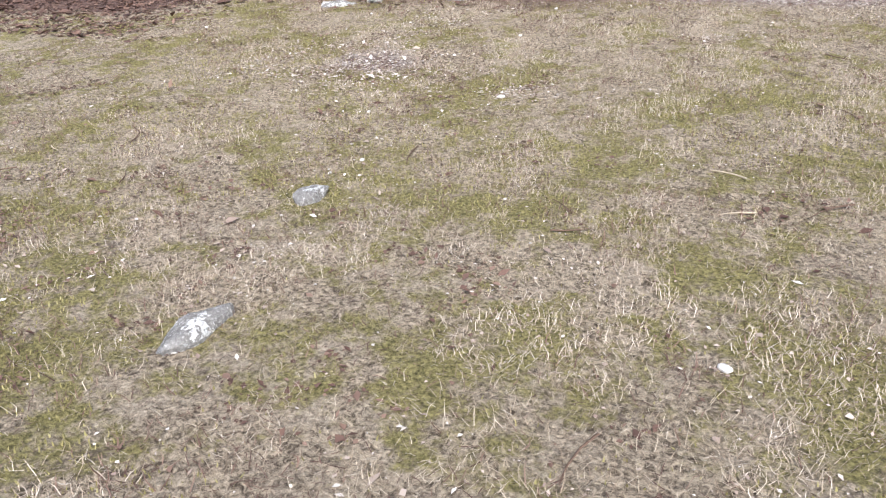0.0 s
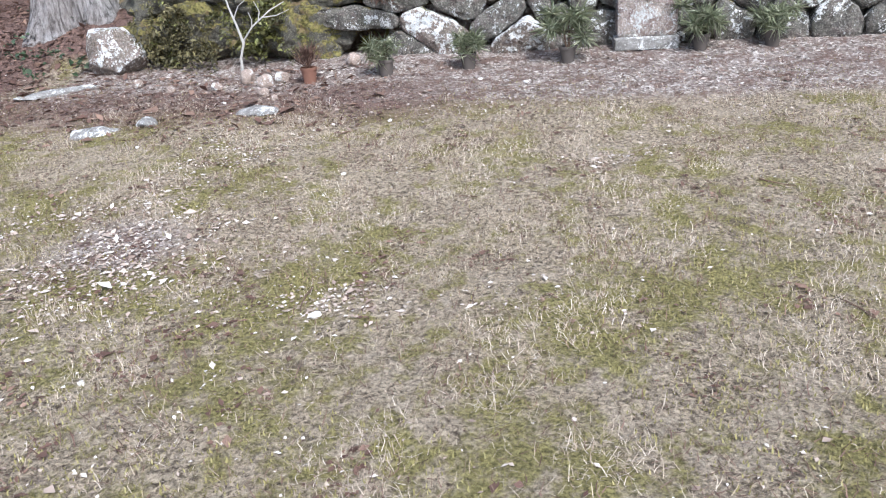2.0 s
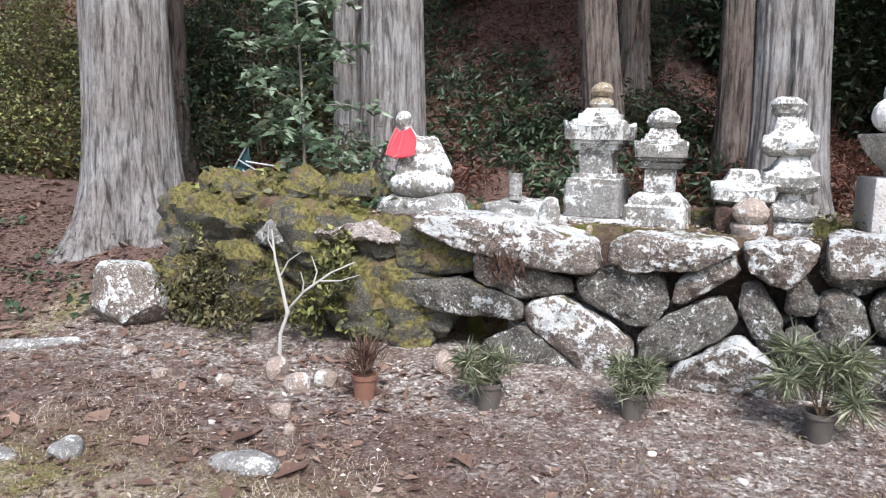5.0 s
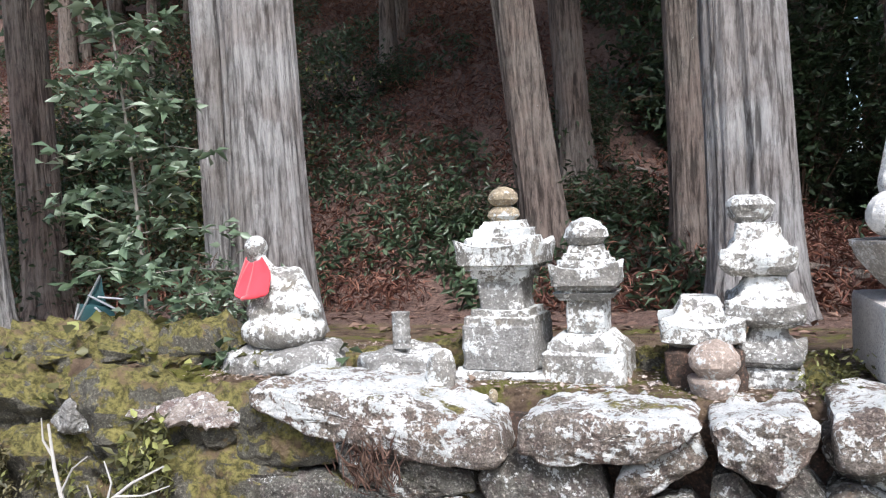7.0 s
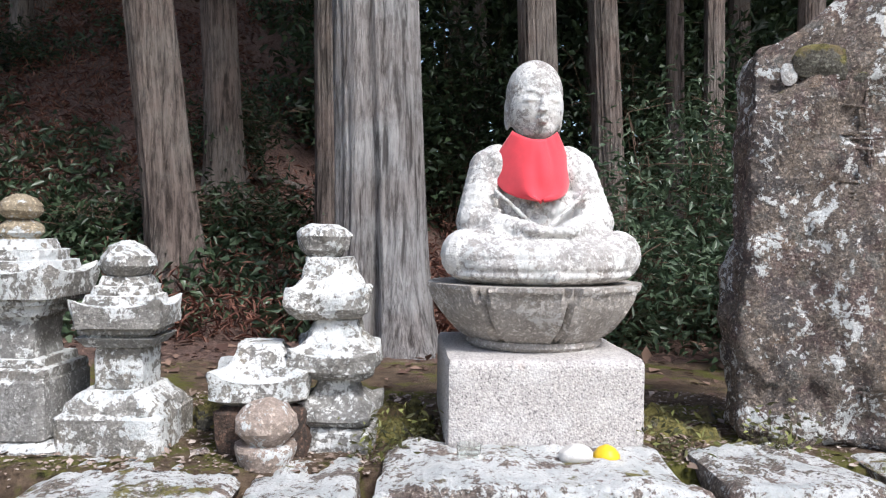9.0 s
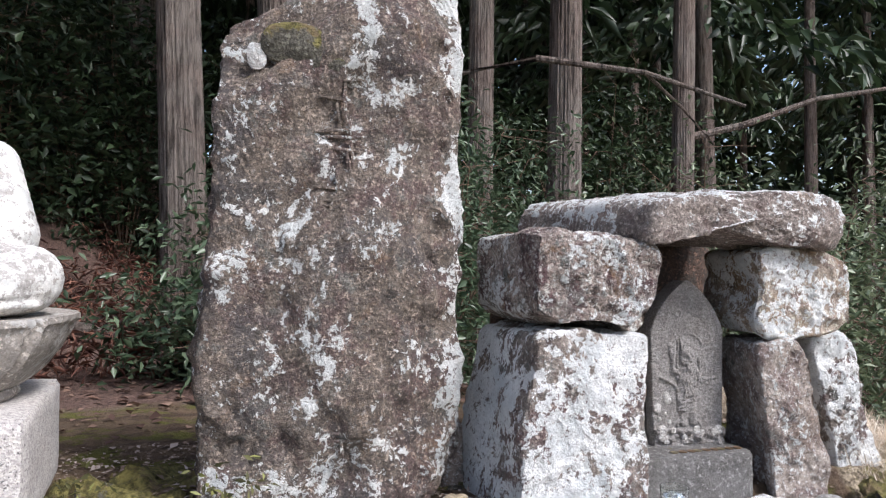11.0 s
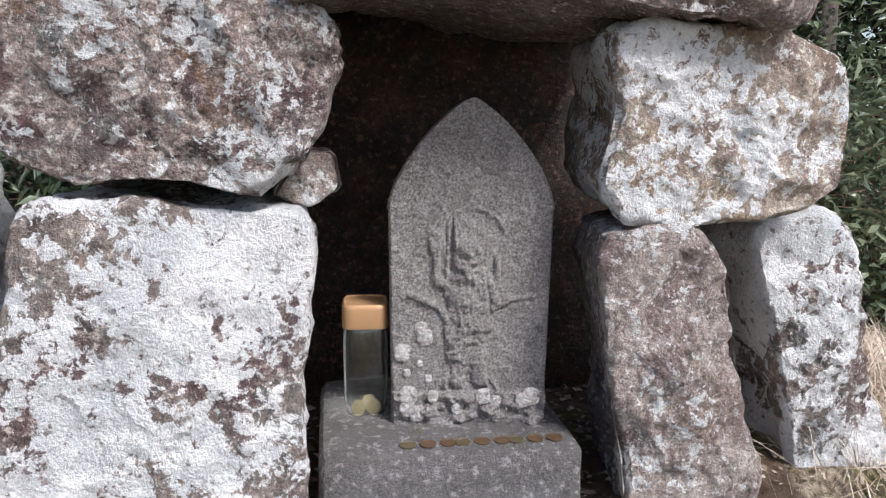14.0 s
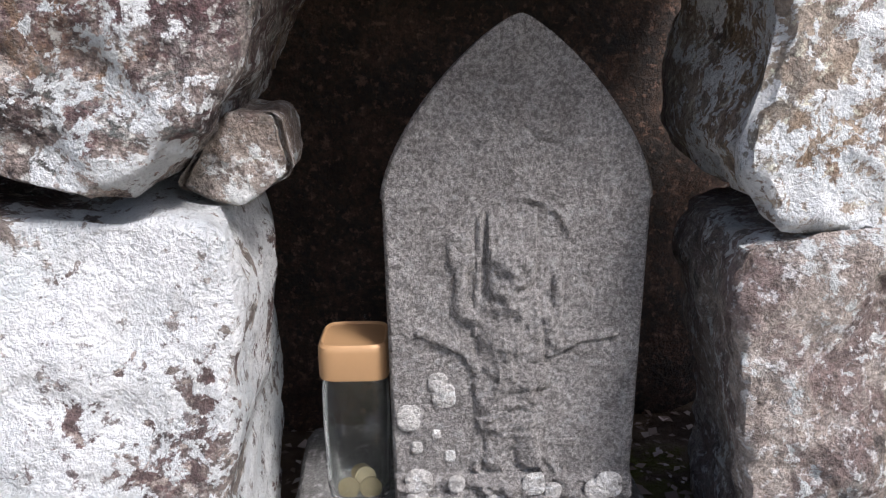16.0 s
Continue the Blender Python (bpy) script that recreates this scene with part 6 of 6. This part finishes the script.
def build_trees():
    big = "thick cedar with pale fissured bark"
    tree(-2.98, 4.5, 0.36, 1, True, (-0.035, 0), M_BARK, big + " beside the terrace")
    tree(-4.2, 6.3, 0.2, 2, True, (-0.03, 0), M_BARK_BROWN, "slim brown cedar trunk behind the large cedar")
    tree(-0.91, 5.1, 0.25, 3, True, (-0.03, 0), M_BARK, big + " standing behind the small statue", cleft=-2.2)
    tree(-1.4, 5.3, 0.14, 4, True, (-0.03, 0), M_BARK, "slim grey cedar trunk grown against the large cedar")
    tree(1.99, 6.35, 0.29, 5, True, (-0.03, 0), M_BARK, big + " behind the terrace", cleft=-1.8)
    tree(0.32, 7.66, 0.205, 6, True, (-0.11, 0), M_BARK_BROWN, "reddish grey slim cedar trunk, slightly leaning")
    tree(0.4, 8.91, 0.18, 7, True, (-0.05, 0), M_BARK_BROWN, "reddish grey slim cedar trunk farther up the slope")
    tree(1.53, 7.95, 0.165, 8, True, (-0.02, 0), M_BARK_BROWN, "dark cedar trunk on the slope")
    tree(3.35, 8.1, 0.18, 9, True, (-0.04, 0), M_BARK_BROWN, "grey brown cedar trunk behind the seated statue")
    tree(4.3, 9.2, 0.17, 10, True, (-0.06, 0), M_BARK_BROWN, "grey brown cedar trunk among the bushes")
    tree(3.15, 11.7, 0.1, 11, True, (-0.12, 0), M_BARK_BROWN, "thin leaning cedar trunk in the forest")
    tree(6.85, 12.5, 0.29, 12, True, (-0.02, 0), M_BARK_BROWN, "dark brown cedar trunk at the forest edge")
    tree(7.2, 9.0, 0.2, 13, True, (0, 0), M_BARK_BROWN, "upright brown cedar trunk behind the rock shrine")
    tree(6.2, 9.0, 0.145, 14, True, (0, 0), M_BARK_BROWN, "upright brown cedar trunk behind the rock shrine")
    tree(5.25, 9.0, 0.11, 15, True, (-0.02, 0), M_BARK_BROWN, "slim brown cedar trunk behind the rock shrine")
    tree(5.0, 9.4, 0.1, 16, True, (-0.02, 0), M_BARK_BROWN, "slim dark cedar trunk behind the rock shrine")
    tree(8.75, 9.0, 0.14, 17, True, (0.0, 0), M_BARK_BROWN, "dark cedar trunk with a long bare branch")
    rng = random.Random(9)
    for k in range(74):
        for _ in range(20):
            x, y = rng.uniform(-14, 26), rng.uniform(9.5, 27)
            if y > 10.5 + 0.0 * x and (x > 4 or y > 12 or x < -4):
                break
        tree(x, y, rng.uniform(0.09, 0.2), 20 + k, False, (rng.uniform(-0.05, 0.03), 0), M_BARK_BROWN, h=rng.uniform(9, 13))
    # lichen spot on the large cedar
    for x, y, z, r in ((2.1, 6.155, 2.62, 0.055), (2.17, 6.21, 2.1, 0.035), (2.14, 6.18, 2.45, 0.02)):
        o = rock("lichen_spot", (x, y, z), (r * 1.5, 0.03, r * 2), M_LICHEN, int(z * 10), turn=35, power=2.3, cuts=6, rough=0.12, facets=0)
        tagged(o, "round white lichen spot on cedar bark", "lichen", "lichen spots on the cedar")


build_trees()

# ---- shrubs, ferns, undergrowth ----


def shrub(name, label, category, at, size, n, material, seed, leaf=(0.06, 0.028), stems=7, group="", open_=0.5, stem_r=0.009):
    """A leafy shrub: stems that fork, each with clumps of leaves; uneven outline with gaps."""
    rng = np.random.default_rng(seed)
    t = thing(name, label, category, group, at=at)
    bm = bmesh.new()
    tips = []
    for k in range(stems):
        a = rng.uniform(0, 2 * np.pi)
        reach = rng.uniform(0.2, 1.0)
        end = np.array((math.cos(a) * size[0] * 0.45 * reach, math.sin(a) * size[1] * 0.45 * reach, size[2] * rng.uniform(0.55, 1.0) * (1.1 - 0.35 * reach)))
        pts = [end * f * np.array((1, 1, 1)) + np.array((0.02 * math.sin(5 * f + k), 0.02 * math.cos(4 * f + k), 0)) for f in np.linspace(0, 1, 7)]
        tube_bm(pts, stem_r, 5, 0.35, bm)
        for f in np.linspace(0.25, 1, 6):
            for _ in range(3):
                c = end * f + rng.normal(0, 1, 3) * np.array((size[0] * 0.15, size[1] * 0.15, size[2] * 0.07))
                tube_bm([end * f, (end * f + c) / 2 + np.array((0, 0, 0.01)), c], stem_r * 0.4, 4, 0.4, bm)
                tips.append(c)
    part("wood", bm, M_BROWNTWIG, t)
    tips = np.array(tips)
    k = rng.integers(0, len(tips), n)
    spread = min(size[0], size[1]) * 0.16 * open_ + 0.03
    pos = tips[k] + rng.normal(0, spread, (n, 3))
    pos[:, 2] = np.maximum(pos[:, 2], 0.02)
    v, f = leaves(pos, 0.35, leaf[0], leaf[1], rng, 0.4)
    sheet("foliage", v, f, material, t)
    return t


def sapling(x, y, h):
    """A young evergreen: one pale stem, side twigs in tiers, each ending in whorls of leaves, with gaps between."""
    rng = np.random.default_rng(33)
    t = thing("sapling", "young broadleaf evergreen sapling with a pale stem beside a cedar", "sapling", at=(x, y, 1.0))
    stem = [(0.03 * math.sin(4 * f) - 0.16 * f, 0.02 * math.cos(3 * f), h * f) for f in np.linspace(0, 1, 12)]
    bm = tube_bm(stem, 0.012, 7, 0.4)
    pos, along = [], []
    for k in range(40):
        f = 0.14 + 0.86 * k / 39
        base = np.array(stem[min(11, int(f * 11))])
        a = 2.4 * k + rng.uniform(-0.4, 0.4)
        reach = (0.62 - 0.36 * f) * rng.uniform(0.5, 1.15)
        end = base + np.array((math.cos(a) * reach, math.sin(a) * reach * 0.8, 0.12 * rng.uniform(-0.6, 1.3)))
        mid = (base + end) / 2 + np.array((0, 0, 0.03))
        tube_bm([base, mid, end], 0.0045, 5, 0.5, bm)
        for q in np.linspace(0.35, 1, 5):
            c = base * (1 - q) + end * q + rng.normal(0, 0.03, 3)
            for _ in range(int(rng.integers(5, 10))):
                pos.append(c + rng.normal(0, 0.022, 3))
                b = rng.uniform(0, 6.28)
                along.append((math.cos(b), math.sin(b), rng.uniform(-0.3, 0.5)))
    part("wood", bm, M_STEM, t)
    v, f = leaves(np.array(pos), 0.2, 0.095, 0.046, rng, 0.4, np.array(along))
    sheet("foliage", v, f, M_SAPLING, t)


def build_shrubs():
    sapling(-1.24, 4.3, 2.5)
    shrub("shrub", "low leafy undergrowth round the sapling foot", "shrub", (-1.1, 4.6, 0.95), (1.0, 0.6, 0.6), 900, M_SAPLING, 2, (0.065, 0.03), 9, "shrubs of the terrace")
    for k, (x, y, w, h, n) in enumerate(((4.1, 7.0, 1.9, 1.9, 5200), (3.5, 6.4, 1.3, 1.1, 3200), (4.9, 6.6, 1.7, 1.5, 4200), (5.3, 7.8, 2.2, 2.1, 4600), (4.3, 5.6, 1.2, 0.9, 2600))):
        shrub("bush", "dense dark evergreen bush behind the statues", "bush", (x, y, gz(x, y) - 0.05), (w, w * 0.8, h), n, M_LEAF, 10 + k, (0.075, 0.027), 12, "bushes behind the terrace")
    for k, (x, y, w, h, n) in enumerate(((7.2, 5.7, 2.0, 1.8, 5200), (8.6, 6.2, 2.4, 2.4, 5600), (6.5, 5.6, 1.2, 1.1, 2800), (10.2, 6.4, 2.6, 2.6, 4200), (9.6, 5.0, 1.8, 1.5, 3600), (7.6, 7.2, 2.2, 2.4, 4200))):
        shrub("bush", "dense evergreen bush beyond the grassy bank", "bush", (x, y, gz(x, y) - 0.05), (w, w * 0.8, h), n, M_LEAF_SUNLIT, 30 + k, (0.07, 0.026), 12, "bushes beyond the bank")
    for k in range(9):
        x, y = 1.6 + 1.15 * k, 10.4 + 0.8 * (k % 3)
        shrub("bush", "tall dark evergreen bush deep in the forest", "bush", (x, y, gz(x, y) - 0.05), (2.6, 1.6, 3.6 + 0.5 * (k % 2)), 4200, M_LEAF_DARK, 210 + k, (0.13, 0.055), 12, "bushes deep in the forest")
    rng = np.random.default_rng(77)
    for k in range(16):
        x, y = rng.uniform(-7, 2.2), rng.uniform(7.2, 11.5)
        shrub("bush", "dark undergrowth bush on the forest slope", "bush", (x, y, gz(x, y) - 0.05), (rng.uniform(0.8, 1.6), 1.0, rng.uniform(0.5, 1.1)), 1100, M_LEAF_DARK, 50 + k, (0.085, 0.03), 8, "undergrowth on the slope")
    for k in range(26):
        x, y = rng.uniform(-11, -3.3), rng.uniform(6.3, 8.6)
        shrub("bush", "olive green undergrowth bush at the forest edge", "bush", (x, y, gz(x, y) - 0.05), (2.0, 1.3, rng.uniform(1.2, 2.8)), 2600, M_FERN if k % 2 else M_LEAF_DARK, 70 + k, (0.07, 0.035), 9, "undergrowth at the forest edge")
    # fern carpet of the hillside, green and dead fronds
    for name, label, n, m, s in (("hillside_ferns", "dark green ferns covering the forest slope", 120000, M_LEAF, 5), ("dead_ferns", "dead red-brown ferns and cedar sprays on the slope", 120000, M_REDFERN, 6)):
        r = np.random.default_rng(s)
        x, y = r.uniform(-17, 5, n), 6.6 + 14 * r.uniform(0, 1, n) ** 1.3
        clump = patches(x, y, 0.9, s * 3) > (0.52 if s == 5 else 0.4)
        x, y = x[clump], y[clump]
        pos = np.stack([x, y, ground_z(x, y) + r.uniform(0, 0.3, len(x))], -1)
        v, f = leaves(pos, 0.3, 0.12 if s == 5 else 0.11, 0.045 if s == 5 else 0.013, r, 0.8)
        tagged(sheet(name, v, f, m), label, "fern", kind="stuff")
    # the far wood closes the view
    r = np.random.default_rng(8)
    n = 60000
    x, y = r.uniform(-30, 45, n), r.uniform(17, 32, n)
    z = ground_z(x, y) + 16 * r.uniform(0, 1, n) ** 1.3
    keep = (np.sin(x * 1.1 + np.sin(z * 0.9)) + np.sin(z * 1.3 + y) > -0.55)
    v, f = leaves(np.stack([x, y, z], -1)[keep], 0.3, 0.62, 0.3, r, 0.7)
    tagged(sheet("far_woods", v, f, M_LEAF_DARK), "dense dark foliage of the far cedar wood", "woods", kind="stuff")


build_shrubs()


def build_fern_wall():
    rng = np.random.default_rng(15)
    r = random.Random(15)
    for k in range(50):
        x, z = (r.gauss(-1.45, 0.2), r.uniform(0.34, 0.8)) if k < 30 else (r.gauss(-0.72, 0.2), r.uniform(0.34, 0.72)) if k < 42 else (r.uniform(-1.8, -0.1), r.uniform(0.4, 0.95))
        y = 3.5 + 0.06 * math.sin(x * 7) + 0.1 * abs(z - 0.6) - 0.05
        t = thing("fern", "small yellow-green fern growing from the mossy wall end", "fern", "ferns on the mossy wall end", at=(x, y, z))
        pos, along = [], []
        for j in range(7):
            a = r.uniform(0, 2 * math.pi)
            d = np.array((math.cos(a) * 0.8, -0.6 - 0.3 * r.random(), math.sin(a) * 0.7 - 0.2))
            L = r.uniform(0.07, 0.15) * (1.5 if k % 3 == 0 else 0.9)
            for q in np.linspace(0.1, 1, 7):
                p = d * L * q + np.array((0, 0, -0.25 * L * q * q))
                for sgn in (-1, 1):
                    pos.append(p)
                    along.append(np.cross(d, (0, -1, 0.3)) * sgn + d * 0.4)
        v, f = leaves(np.array(pos), 0.1, 0.05 if k % 3 == 0 else 0.028, 0.026 if k % 3 == 0 else 0.012, rng, 0.2, np.array(along))
        sheet("foliage", v, f, M_BROWNFERN if k < 30 else M_FERN, t)
    for k, (x, y, z, n, s) in enumerate(((-0.55, 4.02, 1.02, 14, 0.09), (-0.4, 3.95, 1.0, 10, 0.08), (0.1, 4.05, 1.0, 7, 0.07), (-2.3, 3.3, 0.3, 12, 0.08), (-2.6, 3.1, 0.27, 12, 0.07), (-0.45, 3.42, 0.45, 16, 0.1), (-0.7, 3.42, 0.35, 14, 0.09), (-1.2, 3.9, 1.13, 14, 0.08), (-1.6, 3.75, 1.05, 16, 0.06), (-0.8, 3.75, 1.05, 16, 0.07), (-1.0, 4.1, 1.15, 14, 0.07), (-1.4, 4.2, 1.12, 14, 0.06), (-0.6, 3.8, 1.0, 14, 0.06), (-1.75, 4.0, 1.05, 12, 0.06), (-1.15, 3.62, 0.9, 16, 0.08), (-0.3, 3.95, 1.0, 12, 0.06))):
        t = thing("leafy_plant", "small broad-leaved green plant among the moss", "plant", "small plants on the terrace", at=(x, y, z))
        p = rng.normal(0, 0.06, (n, 3)) * np.array((1.2, 0.7, 0.6)) + np.array((0, 0, 0.05))
        v, f = leaves(p, 0.5, s, s * 0.75, rng, 0.3)
        sheet("foliage", v, f, M_FERN if k > 4 else M_LEAF, t)
    for k in range(26):
        x, y = r.uniform(-4.6, -2.2), r.uniform(1.9, 4.6)
        t = thing("seedling", "low green seedling growing in the cedar litter", "plant", "seedlings in the litter", at=(x, y, gz(x, y)))
        p = rng.normal(0, 0.07, (16, 3)) * np.array((1.2, 1.0, 0.4)) + np.array((0, 0, 0.05))
        v, f = leaves(p, 0.6, 0.06, 0.04, rng, 0.3)
        sheet("foliage", v, f, M_LEAF, t)
    for x, y, z in ((2.05, 3.95, 0.98), (2.95, 3.95, 1.0), (3.3, 3.95, 1.0), (2.15, 4.05, 0.98)):
        t = thing("dry_tuft", "brownish tuft of small dry leaves on the terrace", "plant", "tufts on the terrace", at=(x, y, z))
        p = np.abs(rng.normal(0, 0.055, (160, 3))) * np.sign(rng.normal(size=(160, 3))) + np.array((0, 0, 0.05))
        p[:, 2] = np.abs(p[:, 2])
        v, f = leaves(p, 0.2, 0.03, 0.012, rng, 0.2)
        sheet("foliage", v, f, M_FERN, t)
    # bare pale branch stuck before the wall
    t = thing("bare_branch", "bare pale forked branch standing before the ferns", "branch", at=(-0.7, 3.2, gz(-0.7, 3.2)))
    bm = bmesh.new()
    tube_bm([(0, 0, -0.03), (0.01, 0, 0.14), (0.06, 0.01, 0.28), (0.14, 0.02, 0.38), (0.3, 0.06, 0.5), (0.42, 0.1, 0.56)], 0.013, 7, 0.3, bm)
    tube_bm([(0.05, 0.01, 0.25), (0.02, 0, 0.4), (-0.03, 0.01, 0.55), (-0.06, 0.02, 0.72)], 0.012, 7, 0.4, bm)
    for a, b, c in (((-0.0, 0.0, 0.45), (0.05, 0.02, 0.55), (0.12, 0.03, 0.6)), ((0.2, 0.03, 0.42), (0.22, 0.04, 0.5), (0.18, 0.05, 0.58)), ((0.24, 0.04, 0.45), (0.36, 0.05, 0.46), (0.47, 0.07, 0.5)), ((-0.04, 0.01, 0.6), (-0.07, 0.0, 0.66), (-0.06, -0.01, 0.75)), ((0.14, 0.02, 0.38), (0.16, 0, 0.44), (0.14, 0.0, 0.5))):
        tube_bm([a, b, c], 0.006, 5, 0.4, bm)
    part("wood", bm, M_TWIG, t)
    # reddish dry seed stems hanging on the wall
    t = thing("dry_plant", "reddish dry plant hanging over a wall stone", "plant", at=(0.52, 3.44, 0.74))
    pos = np.stack([rng.normal(0, 0.06, 160), rng.normal(0, 0.02, 160), rng.uniform(-0.05, 0.1, 160)], -1)
    v, f = leaves(pos, 0.0, 0.08, 0.006, rng, 0.4, np.tile((0.0, -0.2, 1.0), (160, 1)))
    sheet("foliage", v, f, M_DEADFERN, t)


build_fern_wall()


def potted_plant(x, y, label, kind, seed, s=1.0):
    rng = np.random.default_rng(seed)
    z = gz(x, y)
    t = thing("potted_plant", label, "potted plant", "potted plants along the wall", at=(x, y, z))
    part("pot", ring_bm(rounded([(-0.02, 0.045, 0.045, 0), (0.1, 0.062, 0.062, 0), (0.1, 0.068, 0.068, 0), (0.12, 0.068, 0.068, 0), (0.12, 0.058, 0.058, 0), (0.1, 0.055, 0.055, 0)]), 28, 2, 0.002, seed), M_TERRACOTTA if kind == "dry" else M_POT, t)
    if kind == "dry":
        n = 240
        pos = np.stack([rng.normal(0, 0.025, n), rng.normal(0, 0.025, n), rng.uniform(0.1, 0.22, n)], -1)
        v, f = leaves(pos, 0.0, 0.11, 0.005, rng, 0.2, np.stack([pos[:, 0] * 8, pos[:, 1] * 8, np.ones(n)], -1))
        sheet("foliage", v, f, M_DEADFERN, t)
        return
    bm = bmesh.new()
    tips = []
    for k in range(9):
        a = rng.uniform(0, 6.28)
        r = rng.uniform(0.04, 0.17) * s
        e = np.array((math.cos(a) * r, math.sin(a) * r * 0.8, rng.uniform(0.16, 0.36) * s))
        tube_bm([(0, 0, 0.08), e * np.array((0.35, 0.35, 0.7)) + np.array((0, 0, 0.04)), e], 0.004, 5, 0.5, bm)
        tips.append(e)
    part("wood", bm, M_BROWNTWIG, t)
    n = int(760 * s)
    k = rng.integers(0, len(tips), n)
    tips = np.array(tips)
    d = rng.normal(size=(n, 3))
    d[:, 2] = d[:, 2] * 0.7 + 0.2
    v, f = leaves(tips[k] + rng.normal(0, 0.012, (n, 3)), 0.0, 0.13 * s, 0.0036, rng, 0.4, d)
    sheet("foliage", v, f, M_PINE, t)


potted_plant(0.02, 2.86, "terracotta pot with dry reddish stems before the wall", "dry", 1)
potted_plant(0.62, 2.95, "dark pot with a tufted narrow-leaved pine before the wall", "pine", 2, 0.72)
potted_plant(1.25, 3.12, "dark pot with a tufted narrow-leaved pine before the wall", "pine", 3, 0.75)
potted_plant(2.02, 3.16, "dark pot with a broad tufted pine before the wall", "pine", 4, 1.0)
potted_plant(3.02, 3.36, "dark pot with a tall tufted pine before the wall", "pine", 5, 0.95)
potted_plant(3.55, 3.4, "dark pot with a leafy green plant before the wall", "pine", 6, 0.8)


def build_folded_chair():
    t = thing("folding_chair", "collapsed folding chair of dark teal canvas and grey tubes", "folding chair", at=(-2.22, 4.95, 0.98), turn=10)
    t.scale = (0.72, 0.72, 0.72)
    for k, (a, b) in enumerate((((-0.28, 0, 0.1), (0.0, 0.05, 0.6)), ((-0.24, 0.05, 0.3), (0.22, 0, 0.1)), ((-0.1, 0, 0.42), (0.26, 0.05, 0.22)), ((-0.05, 0.02, 0.3), (0.28, -0.03, 0.05)), ((0.0, 0, 0.4), (0.42, 0.1, 0.34)), ((-0.28, -0.03, 0.05), (-0.22, 0.02, 0.34)))):
        part("tube", tube_bm([a, b], 0.011, 8), M_STEEL, t)
    for k, pts in enumerate((((-0.28, 0.02, 0.05), (0.2, 0.02, 0.05), (0.1, 0.04, 0.3), (-0.24, 0.03, 0.34)), ((-0.2, 0.05, 0.25), (0.05, 0.06, 0.3), (0.0, 0.07, 0.58), (-0.1, 0.06, 0.5)))):
        bm = bmesh.new()
        vs = [bm.verts.new(p) for p in pts]
        bm.faces.new(vs)
        bmesh.ops.subdivide_edges(bm, edges=bm.edges, cuts=6, use_grid_fill=True)
        for v in bm.verts:
            v.co.y += 0.03 * math.sin(v.co.x * 14) * math.sin(v.co.z * 9)
        o = part("canvas", bm, M_TEAL, t)
        m = o.modifiers.new("thick", "SOLIDIFY")
        m.thickness = 0.004


build_folded_chair()


def build_fallen_wood():
    for a, b, r in (((0.2, 9.0), (1.6, 9.6), 0.05), ((-1.2, 8.6), (-0.2, 9.4), 0.035), ((2.2, 8.2), (3.4, 7.6), 0.06)):
        pts = [(a[0] + (b[0] - a[0]) * f, a[1] + (b[1] - a[1]) * f, gz(a[0] + (b[0] - a[0]) * f, a[1] + (b[1] - a[1]) * f) + r + 0.05 * math.sin(f * 3)) for f in np.linspace(0, 1, 8)]
        tagged(part("fallen_log", tube_bm(pts, r, 9, 0.6), M_BARK_BROWN), "fallen dead log lying on the forest slope", "log", "fallen logs")
    # long bare branch reaching across at the forest edge
    t = thing("bare_bough", "long bare dark bough reaching out from a cedar", "branch", at=(8.75, 9.0, 3.1))
    part("bough", tube_bm([(0, 0, 0), (0.7, -0.2, 0.18), (1.5, -0.5, 0.5), (2.6, -0.8, 0.7)], 0.05, 8, 0.4), M_BARK_BROWN, t)
    t2 = thing("bare_bough", "long bare dark bough with thin twigs above the shrine", "branch", at=(6.1, 7.6, 3.25))
    bm = tube_bm([(-0.6, 0.8, 0.1), (0, 0, 0.15), (0.8, -0.4, 0.02), (1.6, -0.7, -0.25)], 0.04, 8, 0.4)
    tube_bm([(0.8, -0.4, 0.02), (1.2, -0.4, -0.25), (1.5, -0.5, -0.6)], 0.018, 6, 0.4, bm)
    part("bough", bm, M_BARK_BROWN, t2)


build_fallen_wood()
